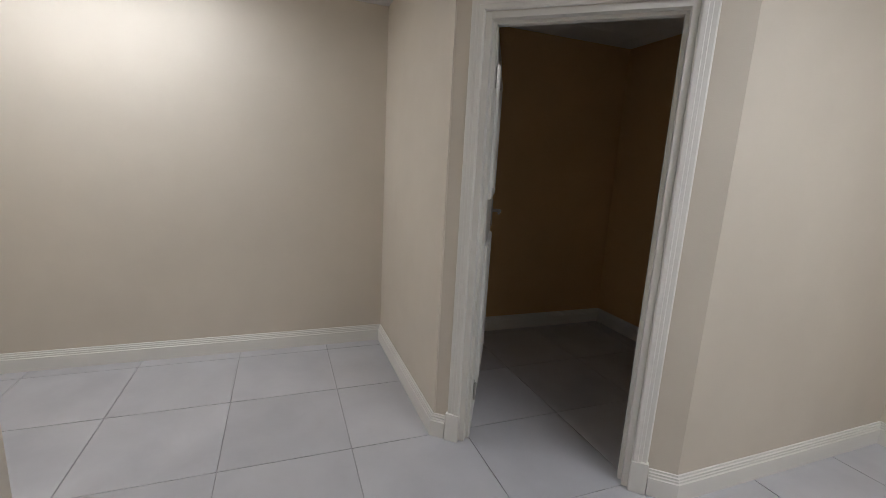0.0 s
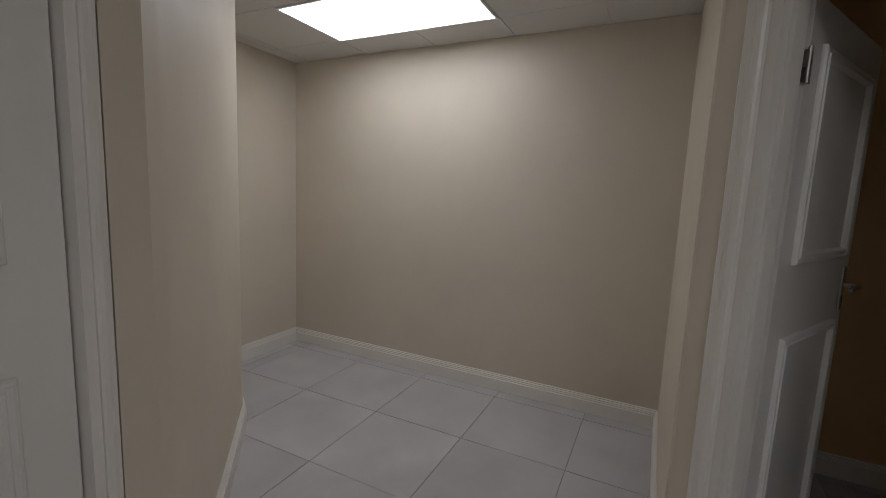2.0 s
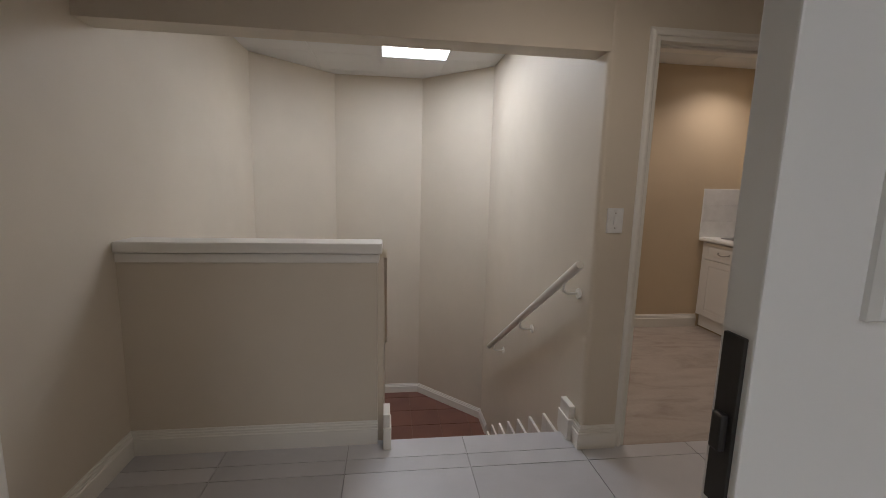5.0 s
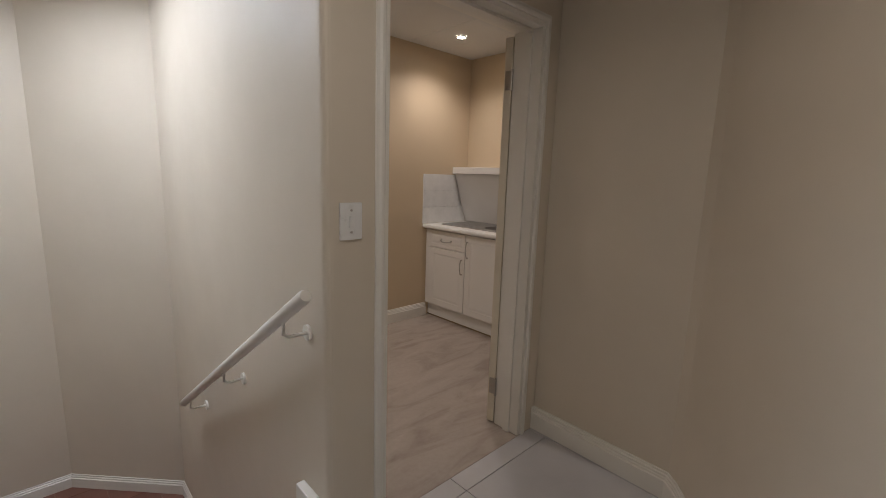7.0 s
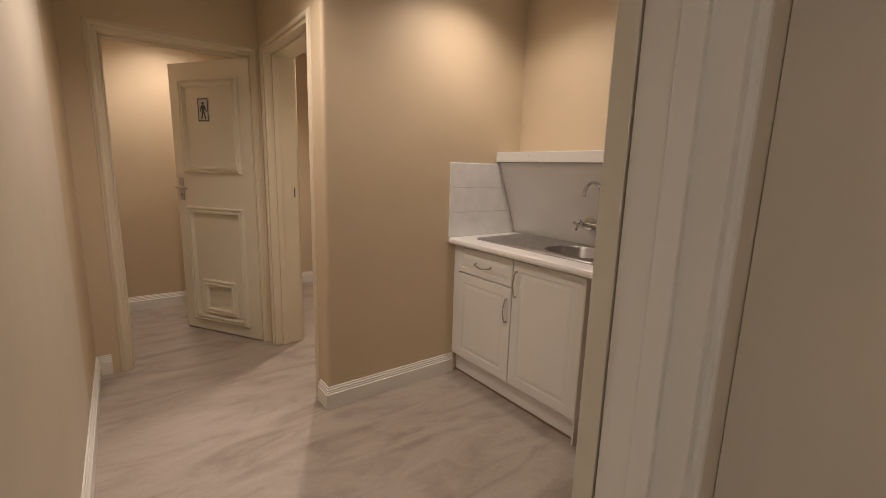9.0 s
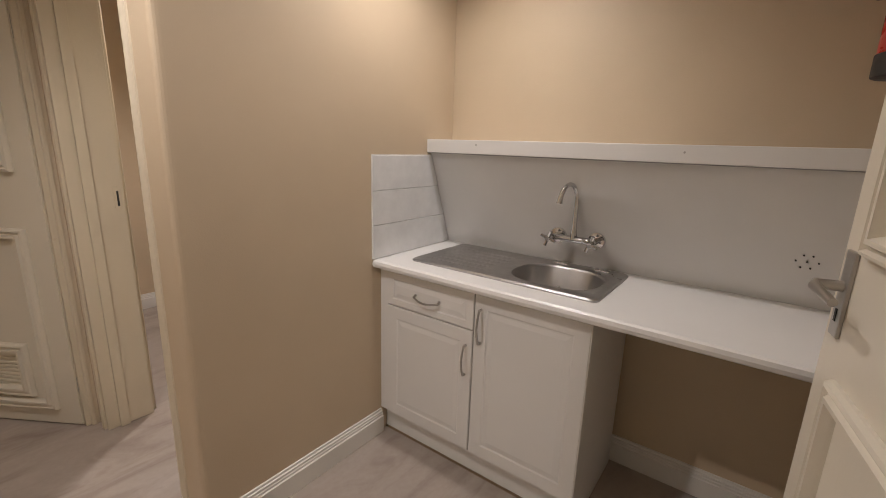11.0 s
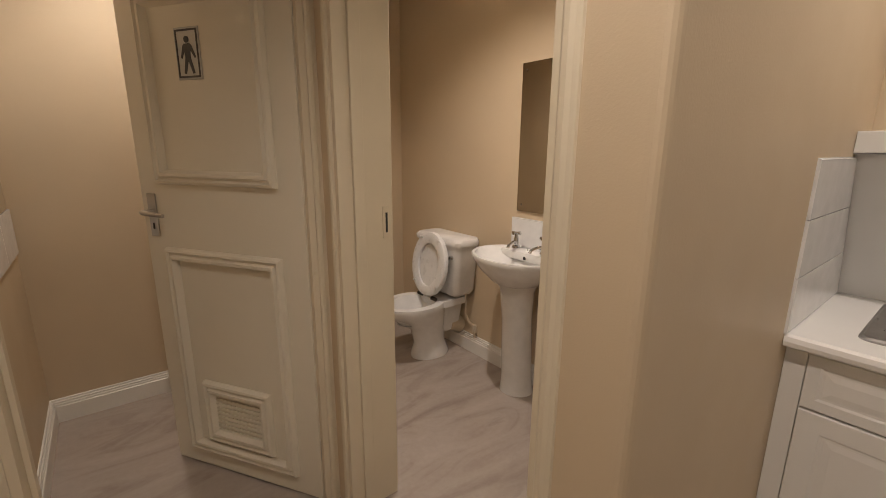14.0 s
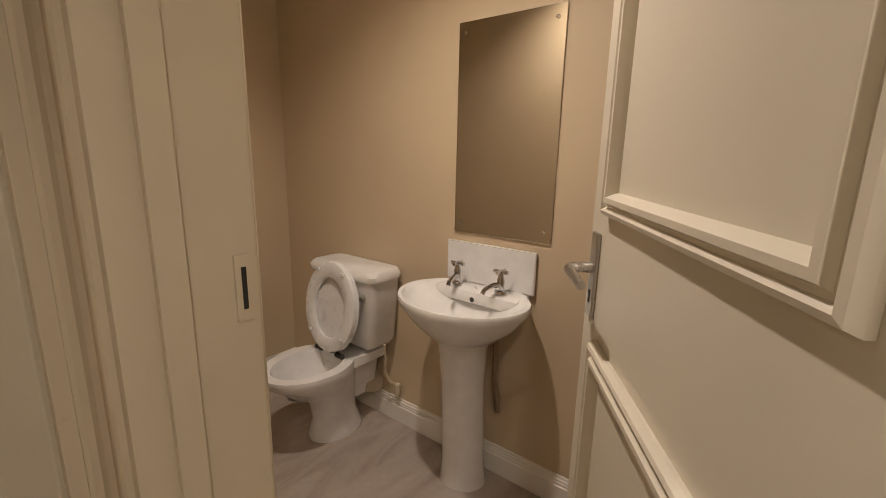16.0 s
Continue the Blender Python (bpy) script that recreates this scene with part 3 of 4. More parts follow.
for k in range(N):
    y = Y0 + k * GO
    z = -RISE * (k + 1)
    step = thing("stair_step", (0, y, z), "red-brown tiled stair step with pale grout", "stair step", "stair steps")
    part("body", cube(XW, XE, 0, GO + 0.003, -0.5, -0.008), TERRA_GROUT, step)
    n = 4
    w = (XE - XW) / n
    for i in range(n):
        part("tread_tile", cube(XW + i * w + 0.004, XW + (i + 1) * w - 0.004, 0.012, GO - 0.001, -0.008, 0.0, 0.0015), TERRA, step)
        part("riser_tile", cube(XW + i * w + 0.004, XW + (i + 1) * w - 0.004, -0.001, 0.008, 0.003, RISE - 0.010, 0.001), TERRA, step)
tagged(part("stair_landing", prism([(-2.13, Y0 + N * GO), (0.14, Y0 + N * GO), (0.14, 2.40), (-0.52, 3.08), (-1.46, 3.08), (-2.13, 2.40)], LAND - 0.15, LAND - 0.006), TERRA_GROUT),
       "red-brown tiled half landing", "floor", kind="structure")
for i in range(8):
    for j in range(4):
        x, y = -2.13 + i * 0.30, Y0 + N * GO + j * 0.30
        if -2.2 < x < 0.1 and y < 3.0 and (x + 0.15 - y - 0.15) > -4.75 and (x + 0.15 + y + 0.15) < 2.75:
            tagged(part("landing_tile", cube(x + 0.003, min(x + 0.297, 0.139), y + 0.003, y + 0.297, LAND - 0.006, LAND, 0.001), TERRA, bpy.data.objects["stair_landing"]))
for k in range(6):
    step = thing("stair_step", (0, Y0 + N * GO - k * GO, LAND - RISE * (k + 1)), "red-brown tiled stair step with pale grout", "stair step", "stair steps")
    part("body", cube(-2.13, -1.0, -GO, 0, -0.5, -0.008), TERRA_GROUT, step)
    part("tread_tile", cube(-2.12, -1.01, -GO + 0.004, -0.004, -0.008, 0, 0.001), TERRA, step)

# stepped skirting up the stair wall
SK2 = [(0, 0), (0.018, 0), (0.018, 0.075), (0.012, 0.08), (0.012, 0.09), (0.006, 0.095), (0.006, 0.105), (0, 0.107)]
for x, side in ((XE, -1), (XW, 1)):
    for k in range(N):
        y, z = Y0 + k * GO, -RISE * (k + 1)
        bm = bmesh.new()
        x0, x1 = sorted((x, x + side * 0.018))
        box(bm, x0, x1, y + 0.085, y + GO, z, z + 0.085, 0.003)
        box(bm, x0, x1, y + 0.001, y + 0.084, z, z + RISE + 0.085, 0.003)
        tagged(part("stair_skirting", bm, WHITE), "white painted stepped skirting along the stair", "skirting", kind="structure")
skirting([(0.112, Y0 + N * GO + 0.08), (0.112, 2.42), (-0.52, 3.08), (-1.46, 3.08), (-2.13, 2.40), (-2.13, Y0 + N * GO)], z=LAND, profile=SK2)
for x, side in ((XE, -1), (XW, 1)):
    bm = bmesh.new()
    x0, x1 = sorted((x - side * 0.0, x + side * 0.035))
    box(bm, x0, x1, 0.20, 0.32, 0.0, 0.19, 0.006)
    box(bm, *sorted((x, x + side * 0.042)), 0.19, 0.33, 0.0, 0.12, 0.006)
    tagged(part("skirting_block", bm, WHITE), "white painted skirting block at the head of the stair", "skirting", kind="structure")

# handrail on the stair wall
rail = thing("handrail", (0.022, 0, 0), "white painted round timber handrail on metal brackets", "handrail")
R0, R1 = Vector((0, 0.085, 0.985)), Vector((0, 1.79, -0.092))
bm = bmesh.new()
tube(bm, [R0, R0.lerp(R1, 0.006), R0.lerp(R1, 0.994), R1], [0.018, 0.0225, 0.0225, 0.018], 16)
smooth(part("rail", bm, WHITE, rail))
for f in (0.10, 0.5, 0.90):
    p = R0.lerp(R1, f)
    bm = bmesh.new()
    tube(bm, [p + Vector((0, 0, -0.018)), p + Vector((0, 0, -0.065)), p + Vector((0.02, 0, -0.078)), p + Vector((0.090, 0, -0.078))], 0.007, 8)
    tube(bm, [p + Vector((0.080, 0, -0.078)), p + Vector((0.090, 0, -0.078))], 0.028, 14)
    smooth(part("bracket", bm, WHITE, rail))

# light switch on the pier
sw = thing("light_switch", (0.203, 0.13, 1.196), "white plastic light switch plate with two screws", "light switch")
part("plate", cube(-0.041, 0.041, -0.008, 0, -0.061, 0.061, 0.003), PLASTIC, sw)
bm = bmesh.new()
box(bm, -0.009, 0.009, -0.013, -0.008, -0.02, 0.02, 0.002, Matrix.Rotation(radians(6), 4, "X"))
part("rocker", bm, PLASTIC, sw)
for z in (-0.036, 0.036):
    bm = bmesh.new()
    tube(bm, [(0, -0.0098, z), (0, -0.007, z)], 0.0042, 10)
    part("screw", bm, NICKEL, sw)


# ---------------------------------------------------------------- kitchen
CF, CB, CL, CR = 2.113, 2.698, 1.983, 0.292      # counter: front, back, stub wall end, door end
SY0, SY1, SX0, SX1 = 1.016, 1.858, 2.226, 2.66  # sink plate


def worktop():
    bm = bmesh.new()
    prof = [(CF + 0.012, 0.862), (CF + 0.003, 0.868), (CF, 0.880), (CF + 0.003, 0.893), (CF + 0.012, 0.899), (SX0 + 0.02, 0.899), (SX0 + 0.02, 0.862)]
    loft(bm, [[(x, y, z) for x, z in prof] for y in (CR, CL)])
    box(bm, SX1 - 0.02, CB, CR, CL, 0.862, 0.899)
    box(bm, SX0 + 0.02, SX1 - 0.02, CR, SY0 + 0.02, 0.862, 0.899)
    box(bm, SX0 + 0.02, SX1 - 0.02, SY1 - 0.02, CL, 0.862, 0.899)
    return tagged(part("worktop", bm, LAMINATE), "white laminate worktop with a rounded front edge", "worktop")


worktop()


def rounded(x0, x1, y0, y1, z, r, n=6):
    out = []
    for cx, cy, a0 in ((x1 - r, y1 - r, 0), (x0 + r, y1 - r, 90), (x0 + r, y0 + r, 180), (x1 - r, y0 + r, 270)):
        for k in range(n + 1):
            a = radians(a0 + 90 * k / n)
            out.append((cx + r * math.cos(a), cy + r * math.sin(a), z))
    return out


def kitchen_sink():
    root = thing("kitchen_sink", (0, 0, 0), "stainless steel inset sink with drainer and one bowl", "sink")
    bx0, bx1, by0, by1 = 2.275, 2.575, 1.06, 1.42
    bm = bmesh.new()
    loft(bm, [rounded(SX0, SX1, SY0, SY1, 0.899, 0.03), rounded(SX0, SX1, SY0, SY1, 0.904, 0.03), rounded(SX0 + 0.008, SX1 - 0.008, SY0 + 0.008, SY1 - 0.008, 0.909, 0.025)], caps=(False, False))
    # flat top with a hole for the bowl, by strips
    zt = 0.909
    o = rounded(SX0 + 0.008, SX1 - 0.008, SY0 + 0.008, SY1 - 0.008, zt, 0.025)
    i = rounded(bx0, bx1, by0, by1, zt, 0.125)
    loft(bm, [o, i, rounded(bx0 + 0.006, bx1 - 0.006, by0 + 0.006, by1 - 0.006, zt - 0.008, 0.12),
              rounded(bx0 + 0.012, bx1 - 0.012, by0 + 0.012, by1 - 0.012, zt - 0.11, 0.112), rounded(bx0 + 0.03, bx1 - 0.03, by0 + 0.03, by1 - 0.03, zt - 0.14, 0.10)], caps=(False, True))
    smooth(part("basin", bm, STEEL, root), 35)
    for k in range(6):
        x = SX0 + 0.075 + k * 0.05
        bm = bmesh.new()
        tube(bm, [(x, 1.50, 0.9075), (x, 1.51, 0.9085), (x, 1.80, 0.9085), (x, 1.81, 0.9075)], 0.002, 8)
        smooth(part("drainer_rib", bm, STEEL, root))
    bm = bmesh.new()
    loft(bm, [ellipse(2.425, 1.24, 0.7695, 0.032, 0.032, 18), ellipse(2.425, 1.24, 0.773, 0.028, 0.028, 18)])
    part("plug_hole", bm, CHROME, root)
    for y in (1.12, 1.30):
        bm = bmesh.new()
        box(bm, 2.605, 2.625, y - 0.03, y + 0.03, 0.909, 0.914, 0.002)
        part("overflow_slot", bm, CHROME, root)


kitchen_sink()


def wall_mixer():
    ox = 2.635
    root = thing("kitchen_tap", (ox, 1.245, 1.035), "chrome wall-mounted mixer tap with swan neck and cross handles", "tap")
    bm = bmesh.new()
    tube(bm, [(-0.055, -0.085, 0), (-0.055, 0.085, 0)], 0.014, 14)
    smooth(part("body", bm, CHROME, root))
    for s in (-1, 1):
        bm = bmesh.new()
        tube(bm, [(0.01, s * 0.085, 0), (-0.015, s * 0.085, 0), (-0.016, s * 0.085, 0)], [0.034, 0.034, 0.014], 18)
        tube(bm, [(-0.015, s * 0.085, 0), (-0.055, s * 0.085, 0), (-0.085, s * 0.085, 0)], 0.015, 14)
        smooth(part("flange", bm, CHROME, root))
        bm = bmesh.new()
        tube(bm, [(-0.085, s * 0.085, 0), (-0.12, s * 0.09, -0.004)], 0.011, 12)
        for a in range(0, 360, 90):
            c, d = math.cos(radians(a + 20)), math.sin(radians(a + 20))
            tube(bm, [(-0.112, s * 0.089, 0), (-0.115, s * 0.089 + 0.034 * c, 0.034 * d)], [0.006, 0.0075], 8)
        smooth(part("cross_handle", bm, CHROME, root))
    bm = bmesh.new()
    pts = [(-0.055, 0, 0.0), (-0.055, 0, 0.05), (-0.055, 0, 0.17)]
    for k in range(9):
        a = radians(180 * k / 8)
        pts.append((-0.055 - 0.055 + 0.055 * math.cos(a), 0.03 * (k / 8), 0.18 + 0.055 * math.sin(a)))
    pts.append((-0.166, 0.032, 0.16))
    tube(bm, pts, [0.016, 0.011] + [0.0095] * 9 + [0.011, 0.013], 12)
    smooth(part("spout", bm, CHROME, root))


wall_mixer()

# sloping splashback and the boxed ledge above it
bm = bmesh.new()
loft(bm, [[(2.693, y, 0.899), (2.518, y, 1.372), (2.526, y, 1.378), (2.698, y, 0.92)] for y in (0.292, 1.983)])
tagged(part("splashback", bm, SPLASH), "pale grey sloping splashback panel behind the sink", "splashback")
ledge = thing("wall_ledge", (0, 0, 0), "white boxed ledge running above the splashback", "ledge")
part("front_board", cube(2.488, 2.508, 0.292, 1.984, 1.374, 1.436, 0.003), LAMINATE, ledge)
part("top_board", cube(2.509, 2.699, 0.292, 1.984, 1.420, 1.435, 0.002), LAMINATE, ledge)
part("shadow_joint", cube(2.496, 2.515, 0.292, 1.984, 1.370, 1.374), GROUT, ledge)
for y, z in ((0.86, 1.41), (1.70, 1.415)):
    bm = bmesh.new()
    tube(bm, [(2.4865, y, z), (2.490, y, z)], 0.004, 8)
    part("screw", bm, NICKEL, ledge)
hole = thing("wall_fixing_holes", (2.63, 0.47, 1.07), "small dark screw holes drilled in the splashback", "screw holes")
for dy, dz in ((-0.012, 0.022), (0.012, 0.022), (0.030, 0.0), (0.0, 0.0), (-0.03, 0.0), (0.014, -0.022), (-0.012, -0.022)):
    bm = bmesh.new()
    tube(bm, [(-0.009 - 0.37 * (dz), dy, dz), (0.01 - 0.37 * dz, dy, dz)], 0.0028, 8)
    part("hole", bm, GAP, hole)

# tile splash on the stub wall
splash = tagged(part("tile_splash", prism([(2.112, 1.980), (2.693, 1.980), (2.693, 1.9845), (2.112, 1.9845)], 0.90, 1.36), GROUT), "white glazed wall tiles beside the sink", "wall tiles")
splash.data.materials[0] = GLAZED
splash.data.clear_geometry()
bm = bmesh.new()
loft(bm, [[(2.112, y, 0.90), (2.690, y, 0.90), (2.522, y, 1.362), (2.112, y, 1.362)] for y in (1.9835, 1.9865)])
bm.to_mesh(splash.data)
bm.free()
for r in range(3):
    z0, z1 = 0.901 + r * 0.1535, 0.901 + (r + 1) * 0.1535 - 0.002
    xr0, xr1 = 2.688 - (z0 - 0.90) * 0.364, 2.688 - (z1 - 0.90) * 0.364
    xa = 2.113
    bm = bmesh.new()
    loft(bm, [[(xa + i, y, z0 + i), (xr0 - i, y, z0 + i), (xr1 - i, y, z1 - i), (xa + i, y, z1 - i)] for y, i in ((1.984, 0), (1.9785, 0), (1.9772, 0.0015))])
    part("wall_tile", bm, GLAZED, splash)


# base cabinet
def pull(root, p0, p1, out):
    a, b, o = Vector(p0), Vector(p1), Vector(out)
    pts = [a, a + o * 0.5]
    for k in range(1, 8):
        f = k / 8
        pts.append(a.lerp(b, f) + o * (0.5 + 0.5 * math.sin(math.pi * f)))
    pts += [b + o * 0.5, b]
    bm = bmesh.new()
    tube(bm, pts, [0.0055, 0.005] + [0.0045] * 7 + [0.005, 0.0055], 8)
    return smooth(part("handle", bm, NICKEL, root, "curved satin metal handle"))


def front(root, name, y0, y1, z0, z1):
    """A foil-wrapped front with a shallow raised field, facing -x."""
    X = 2.160
    b = 0.055 if z1 - z0 > 0.3 else 0.03
    bm = bmesh.new()
    loft(bm, [[(x, y0 + i, z0 + i), (x, y1 - i, z0 + i), (x, y1 - i, z1 - i), (x, y0 + i, z1 - i)] for x, i in
              ((X + 0.018, 0), (X + 0.003, 0), (X, 0.003), (X, b), (X + 0.0035, b + 0.006), (X + 0.0035, b + 0.012), (X + 0.0005, b + 0.03))])
    return part(name, bm, CABINET, root)


cab = thing("base_cabinet", (0, 0, 0), "white kitchen base cabinet with drawer and two doors", "cabinet")
part("body", cube(2.181, 2.66, 1.012, 1.975, 0.13, 0.75, 0.001), CABINET, cab)
part("front_rail", cube(2.181, 2.20, 1.012, 1.975, 0.752, 0.861, 0.001), CABINET, cab)
part("side_panel", cube(2.163, 2.66, 1.000, 1.011, 0.0, 0.861, 0.001), CABINET, cab)
part("filler_strip", cube(2.168, 2.182, 1.935, 1.984, 0.13, 0.861, 0.001), CABINET, cab)
part("plinth", cube(2.205, 2.22, 1.012, 1.982, 0.0, 0.128, 0.001), CABINET, cab)
part("plinth_seal", cube(2.202, 2.2045, 1.012, 1.982, 0.0, 0.012), COPPER, cab, "stained brown edge of the plinth")
drawer = front(cab, "drawer_front", 1.466, 1.932, 0.692, 0.848)
door_a = front(cab, "door", 1.466, 1.932, 0.135, 0.686)
door_b = front(cab, "door", 1.002, 1.460, 0.135, 0.848)
pull(drawer, (2.160, 1.765, 0.772), (2.160, 1.635, 0.772), (-0.028, 0, -0.018))
pull(door_a, (2.160, 1.495, 0.62), (2.160, 1.495, 0.49), (-0.03, 0, 0))
pull(door_b, (2.160, 1.430, 0.79), (2.160, 1.430, 0.65), (-0.03, 0, 0))

# fire extinguisher on the wall
ext = thing("fire_extinguisher", (2.37, 0.378, 1.605), "red fire extinguisher with a black foot, hung on the wall", "fire extinguisher")
bm = bmesh.new()
loft(bm, [ellipse(0, 0, z, r, r, 24) for z, r in ((0.055, 0.074), (0.40, 0.074), (0.445, 0.066), (0.475, 0.04), (0.485, 0.02), (0.51, 0.02))])
smooth(part("cylinder", bm, RED, ext))
bm = bmesh.new()
loft(bm, [ellipse(0, 0, z, r, r, 24) for z, r in ((0.0, 0.072), (0.003, 0.077), (0.055, 0.077), (0.0575, 0.074))])
smooth(part("foot", bm, BLACK, ext))
for z, w, h2 in ((0.24, 0.5, 0.012), (0.21, 0.42, 0.009), (0.185, 0.46, 0.009)):
    bm = bmesh.new()
    loft(bm, [[(0.0748 * math.cos(a), 0.0748 * math.sin(a), z + s) for s in (0, h2)] for a in [math.pi - w / 2 + w * k / 6 for k in range(7)]], close=False, caps=(False, False))
    part("label_bar", bm, SIGN_FACE, ext)
bm = bmesh.new()
box(bm, -0.06, 0.03, -0.012, 0.012, 0.50, 0.53, 0.004)
box(bm, -0.09, 0.01, -0.009, 0.009, 0.545, 0.56, 0.003)
part("valve_head", bm, BLACK, ext)
bm = bmesh.new()
tube(bm, [(0, 0.01, 0.515), (-0.03, 0.06, 0.49), (-0.03, 0.088, 0.40), (-0.02, 0.09, 0.18)], 0.010, 10)
smooth(part("hose", bm, BLACK, ext))
part("bracket", cube(-0.03, 0.03, -0.087, -0.06, 0.36, 0.40, 0.002), BLACK, ext)


# ---------------------------------------------------------------- toilets
def toilet(x, y):
    """Close-coupled pan with its back to a wall at x, facing -x."""
    root = thing("toilet", (x, y, 0), "white ceramic close-coupled toilet with raised seat", "toilet")
    bm = bmesh.new()
    spec = [(0.0, -0.27, 0.155, 0.105), (0.02, -0.27, 0.158, 0.108), (0.10, -0.275, 0.125, 0.088), (0.20, -0.29, 0.135, 0.098), (0.28, -0.335, 0.185, 0.135), (0.345, -0.385, 0.232, 0.172), (0.385, -0.40, 0.247, 0.182), (0.402, -0.40, 0.243, 0.180)]
    rings = [ellipse(cx + 0.03, 0, z, a * 0.95, b, 32, 0.12) for z, cx, a, b in spec]
    rings += [ellipse(-0.375, 0, z, a * 0.95, b, 32, 0.12) for z, a, b in ((0.402, 0.195, 0.132), (0.385, 0.188, 0.125), (0.30, 0.15, 0.10), (0.25, 0.10, 0.07), (0.235, 0.05, 0.035))]
    loft(bm, rings)
    smooth(part("pan", bm, CERAMIC, root), 60)
    bm = bmesh.new()
    loft(bm, [ellipse(-0.39, 0, 0.262, 0.105, 0.073, 24), ellipse(-0.39, 0, 0.266, 0.106, 0.074, 24)])
    part("water", bm, WATER, root)
    bm = bmesh.new()
    loft(bm, [rounded(-0.26, -0.01, -0.14, 0.14, z, 0.05) for z in (0.36, 0.395, 0.405)])
    loft(bm, [rounded(-0.20, -0.03, -0.07, 0.07, 0.16, 0.04), rounded(-0.22, -0.02, -0.10, 0.10, 0.365, 0.04)])
    smooth(part("back_shelf", bm, CERAMIC, root), 50)
    bm = bmesh.new()
    loft(bm, [rounded(-0.165, -0.012, -0.17, 0.17, 0.43, 0.035), rounded(-0.18, -0.006, -0.195, 0.195, 0.46, 0.04), rounded(-0.195, -0.004, -0.225, 0.225, 0.775, 0.04)])
    cis = smooth(part("cistern", bm, CERAMIC, root), 50)
    bm = bmesh.new()
    loft(bm, [rounded(-0.205, -0.002, -0.235, 0.235, 0.775, 0.045), rounded(-0.208, -0.002, -0.238, 0.238, 0.80, 0.045), rounded(-0.195, -0.006, -0.225, 0.225, 0.818, 0.045)])
    smooth(part("cistern_lid", bm, CERAMIC, cis), 50)
    bm = bmesh.new()
    tube(bm, [(-0.185, -0.165, 0.70), (-0.212, -0.165, 0.70)], 0.014, 12)
    tube(bm, [(-0.212, -0.165, 0.70), (-0.216, -0.115, 0.695), (-0.214, -0.085, 0.69)], [0.007, 0.007, 0.010], 10)
    smooth(part("flush_lever", bm, CHROME, cis))
    lean = Matrix.Translation((-0.272, 0, 0.42)) @ Matrix.Rotation(radians(8), 4, "Y")
    bm = bmesh.new()
    up = lambda dx, s: [lean @ Vector((dx, b, 0.215 + a)) for a, b, _ in ellipse(0, 0, 0, 0.215 * s, 0.18 * s, 32)]
    loft(bm, [up(0.012, 0.97), up(0.004, 1.0), up(-0.004, 0.98)])
    smooth(part("seat_lid", bm, PLASTIC, root), 50)
    bm = bmesh.new()
    up2 = lambda dx, a0, b0, dz: [lean @ Vector((dx, b, 0.215 + dz + a)) for a, b, _ in ellipse(0, 0, 0, a0, b0, 32)]
    rr = [up2(-0.008, 0.213, 0.178, 0), up2(-0.022, 0.210, 0.175, 0), up2(-0.027, 0.195, 0.16, 0), up2(-0.026, 0.15, 0.115, -0.005), up2(-0.020, 0.142, 0.107, -0.005), up2(-0.008, 0.142, 0.107, -0.005)]
    loft(bm, rr + [rr[0]], caps=(False, False))
    smooth(part("seat_ring", bm, PLASTIC, root), 50)
    for a, b in ((0.17, 0.09), (0.17, -0.09), (-0.13, 0.115), (-0.13, -0.115)):
        bm = bmesh.new()
        box(bm, -0.036, -0.026, b - 0.012, b + 0.012, 0.215 + a - 0.007, 0.215 + a + 0.007, 0.003, lean)
        part("seat_buffer", bm, PLASTIC, root)
    for b in (-0.075, 0.075):
        bm = bmesh.new()
        tube(bm, [(-0.268, b - 0.022, 0.416), (-0.268, b + 0.022, 0.416)], 0.013, 12)
        smooth(part("seat_hinge", bm, DARKMETAL, root))
    bm = bmesh.new()
    tube(bm, [(-0.11, -0.03, 0.19), (-0.06, -0.03, 0.185), (-0.005, -0.03, 0.16)], [0.05, 0.055, 0.058], 18)
    smooth(part("soil_pipe", bm, PIPE, root, "cream plastic soil pipe"))
    bm = bmesh.new()
    tube(bm, [(-0.10, -0.20, 0.45), (-0.10, -0.205, 0.38), (-0.085, -0.185, 0.30), (-0.06, -0.195, 0.24), (-0.025, -0.21, 0.205), (-0.025, -0.215, 0.13)], 0.008, 8)
    tube(bm, [(-0.025, -0.21, 0.215), (-0.025, -0.213, 0.165)], 0.016, 10)
    smooth(part("water_pipe", bm, PIPE, root, "cream painted flexible water pipe"))
    return root


def basin_loft(bm, w, d, zr):
    def d_ring(z, a, b, cx):
        out = []
        for i in range(36):
            t = 2 * math.pi * i / 36
            c, s = math.cos(t), math.sin(t)
            px = cx + (a * c if c < 0 else min(a * c, -cx - 0.004))
            out.append((px, b * s * (1.0 if c < 0 else 1 - 0.18 * c ** 2), z))
        return out
    a, b, cx = d * 0.56, w / 2, -d * 0.46
    k = d / 0.40
    outer = [(zr - 0.165, 0.10 * k, 0.10, -0.17 * k), (zr - 0.15, 0.13 * k, 0.14, -0.18 * k), (zr - 0.09, a * 0.80, b * 0.80, cx), (zr - 0.035, a * 0.97, b * 0.96, cx), (zr - 0.008, a, b, cx), (zr, a * 0.985, b * 0.985, cx)]
    inner = [(zr, a * 0.93, b * 0.93, cx), (zr - 0.02, a * 0.80, b * 0.86, cx - 0.035 * k), (zr - 0.07, a * 0.62, b * 0.7, cx - 0.05 * k), (zr - 0.12, a * 0.34, b * 0.36, cx - 0.05 * k), (zr - 0.125, 0.03, 0.03, cx - 0.04 * k)]
    loft(bm, [d_ring(*s) for s in outer + inner])


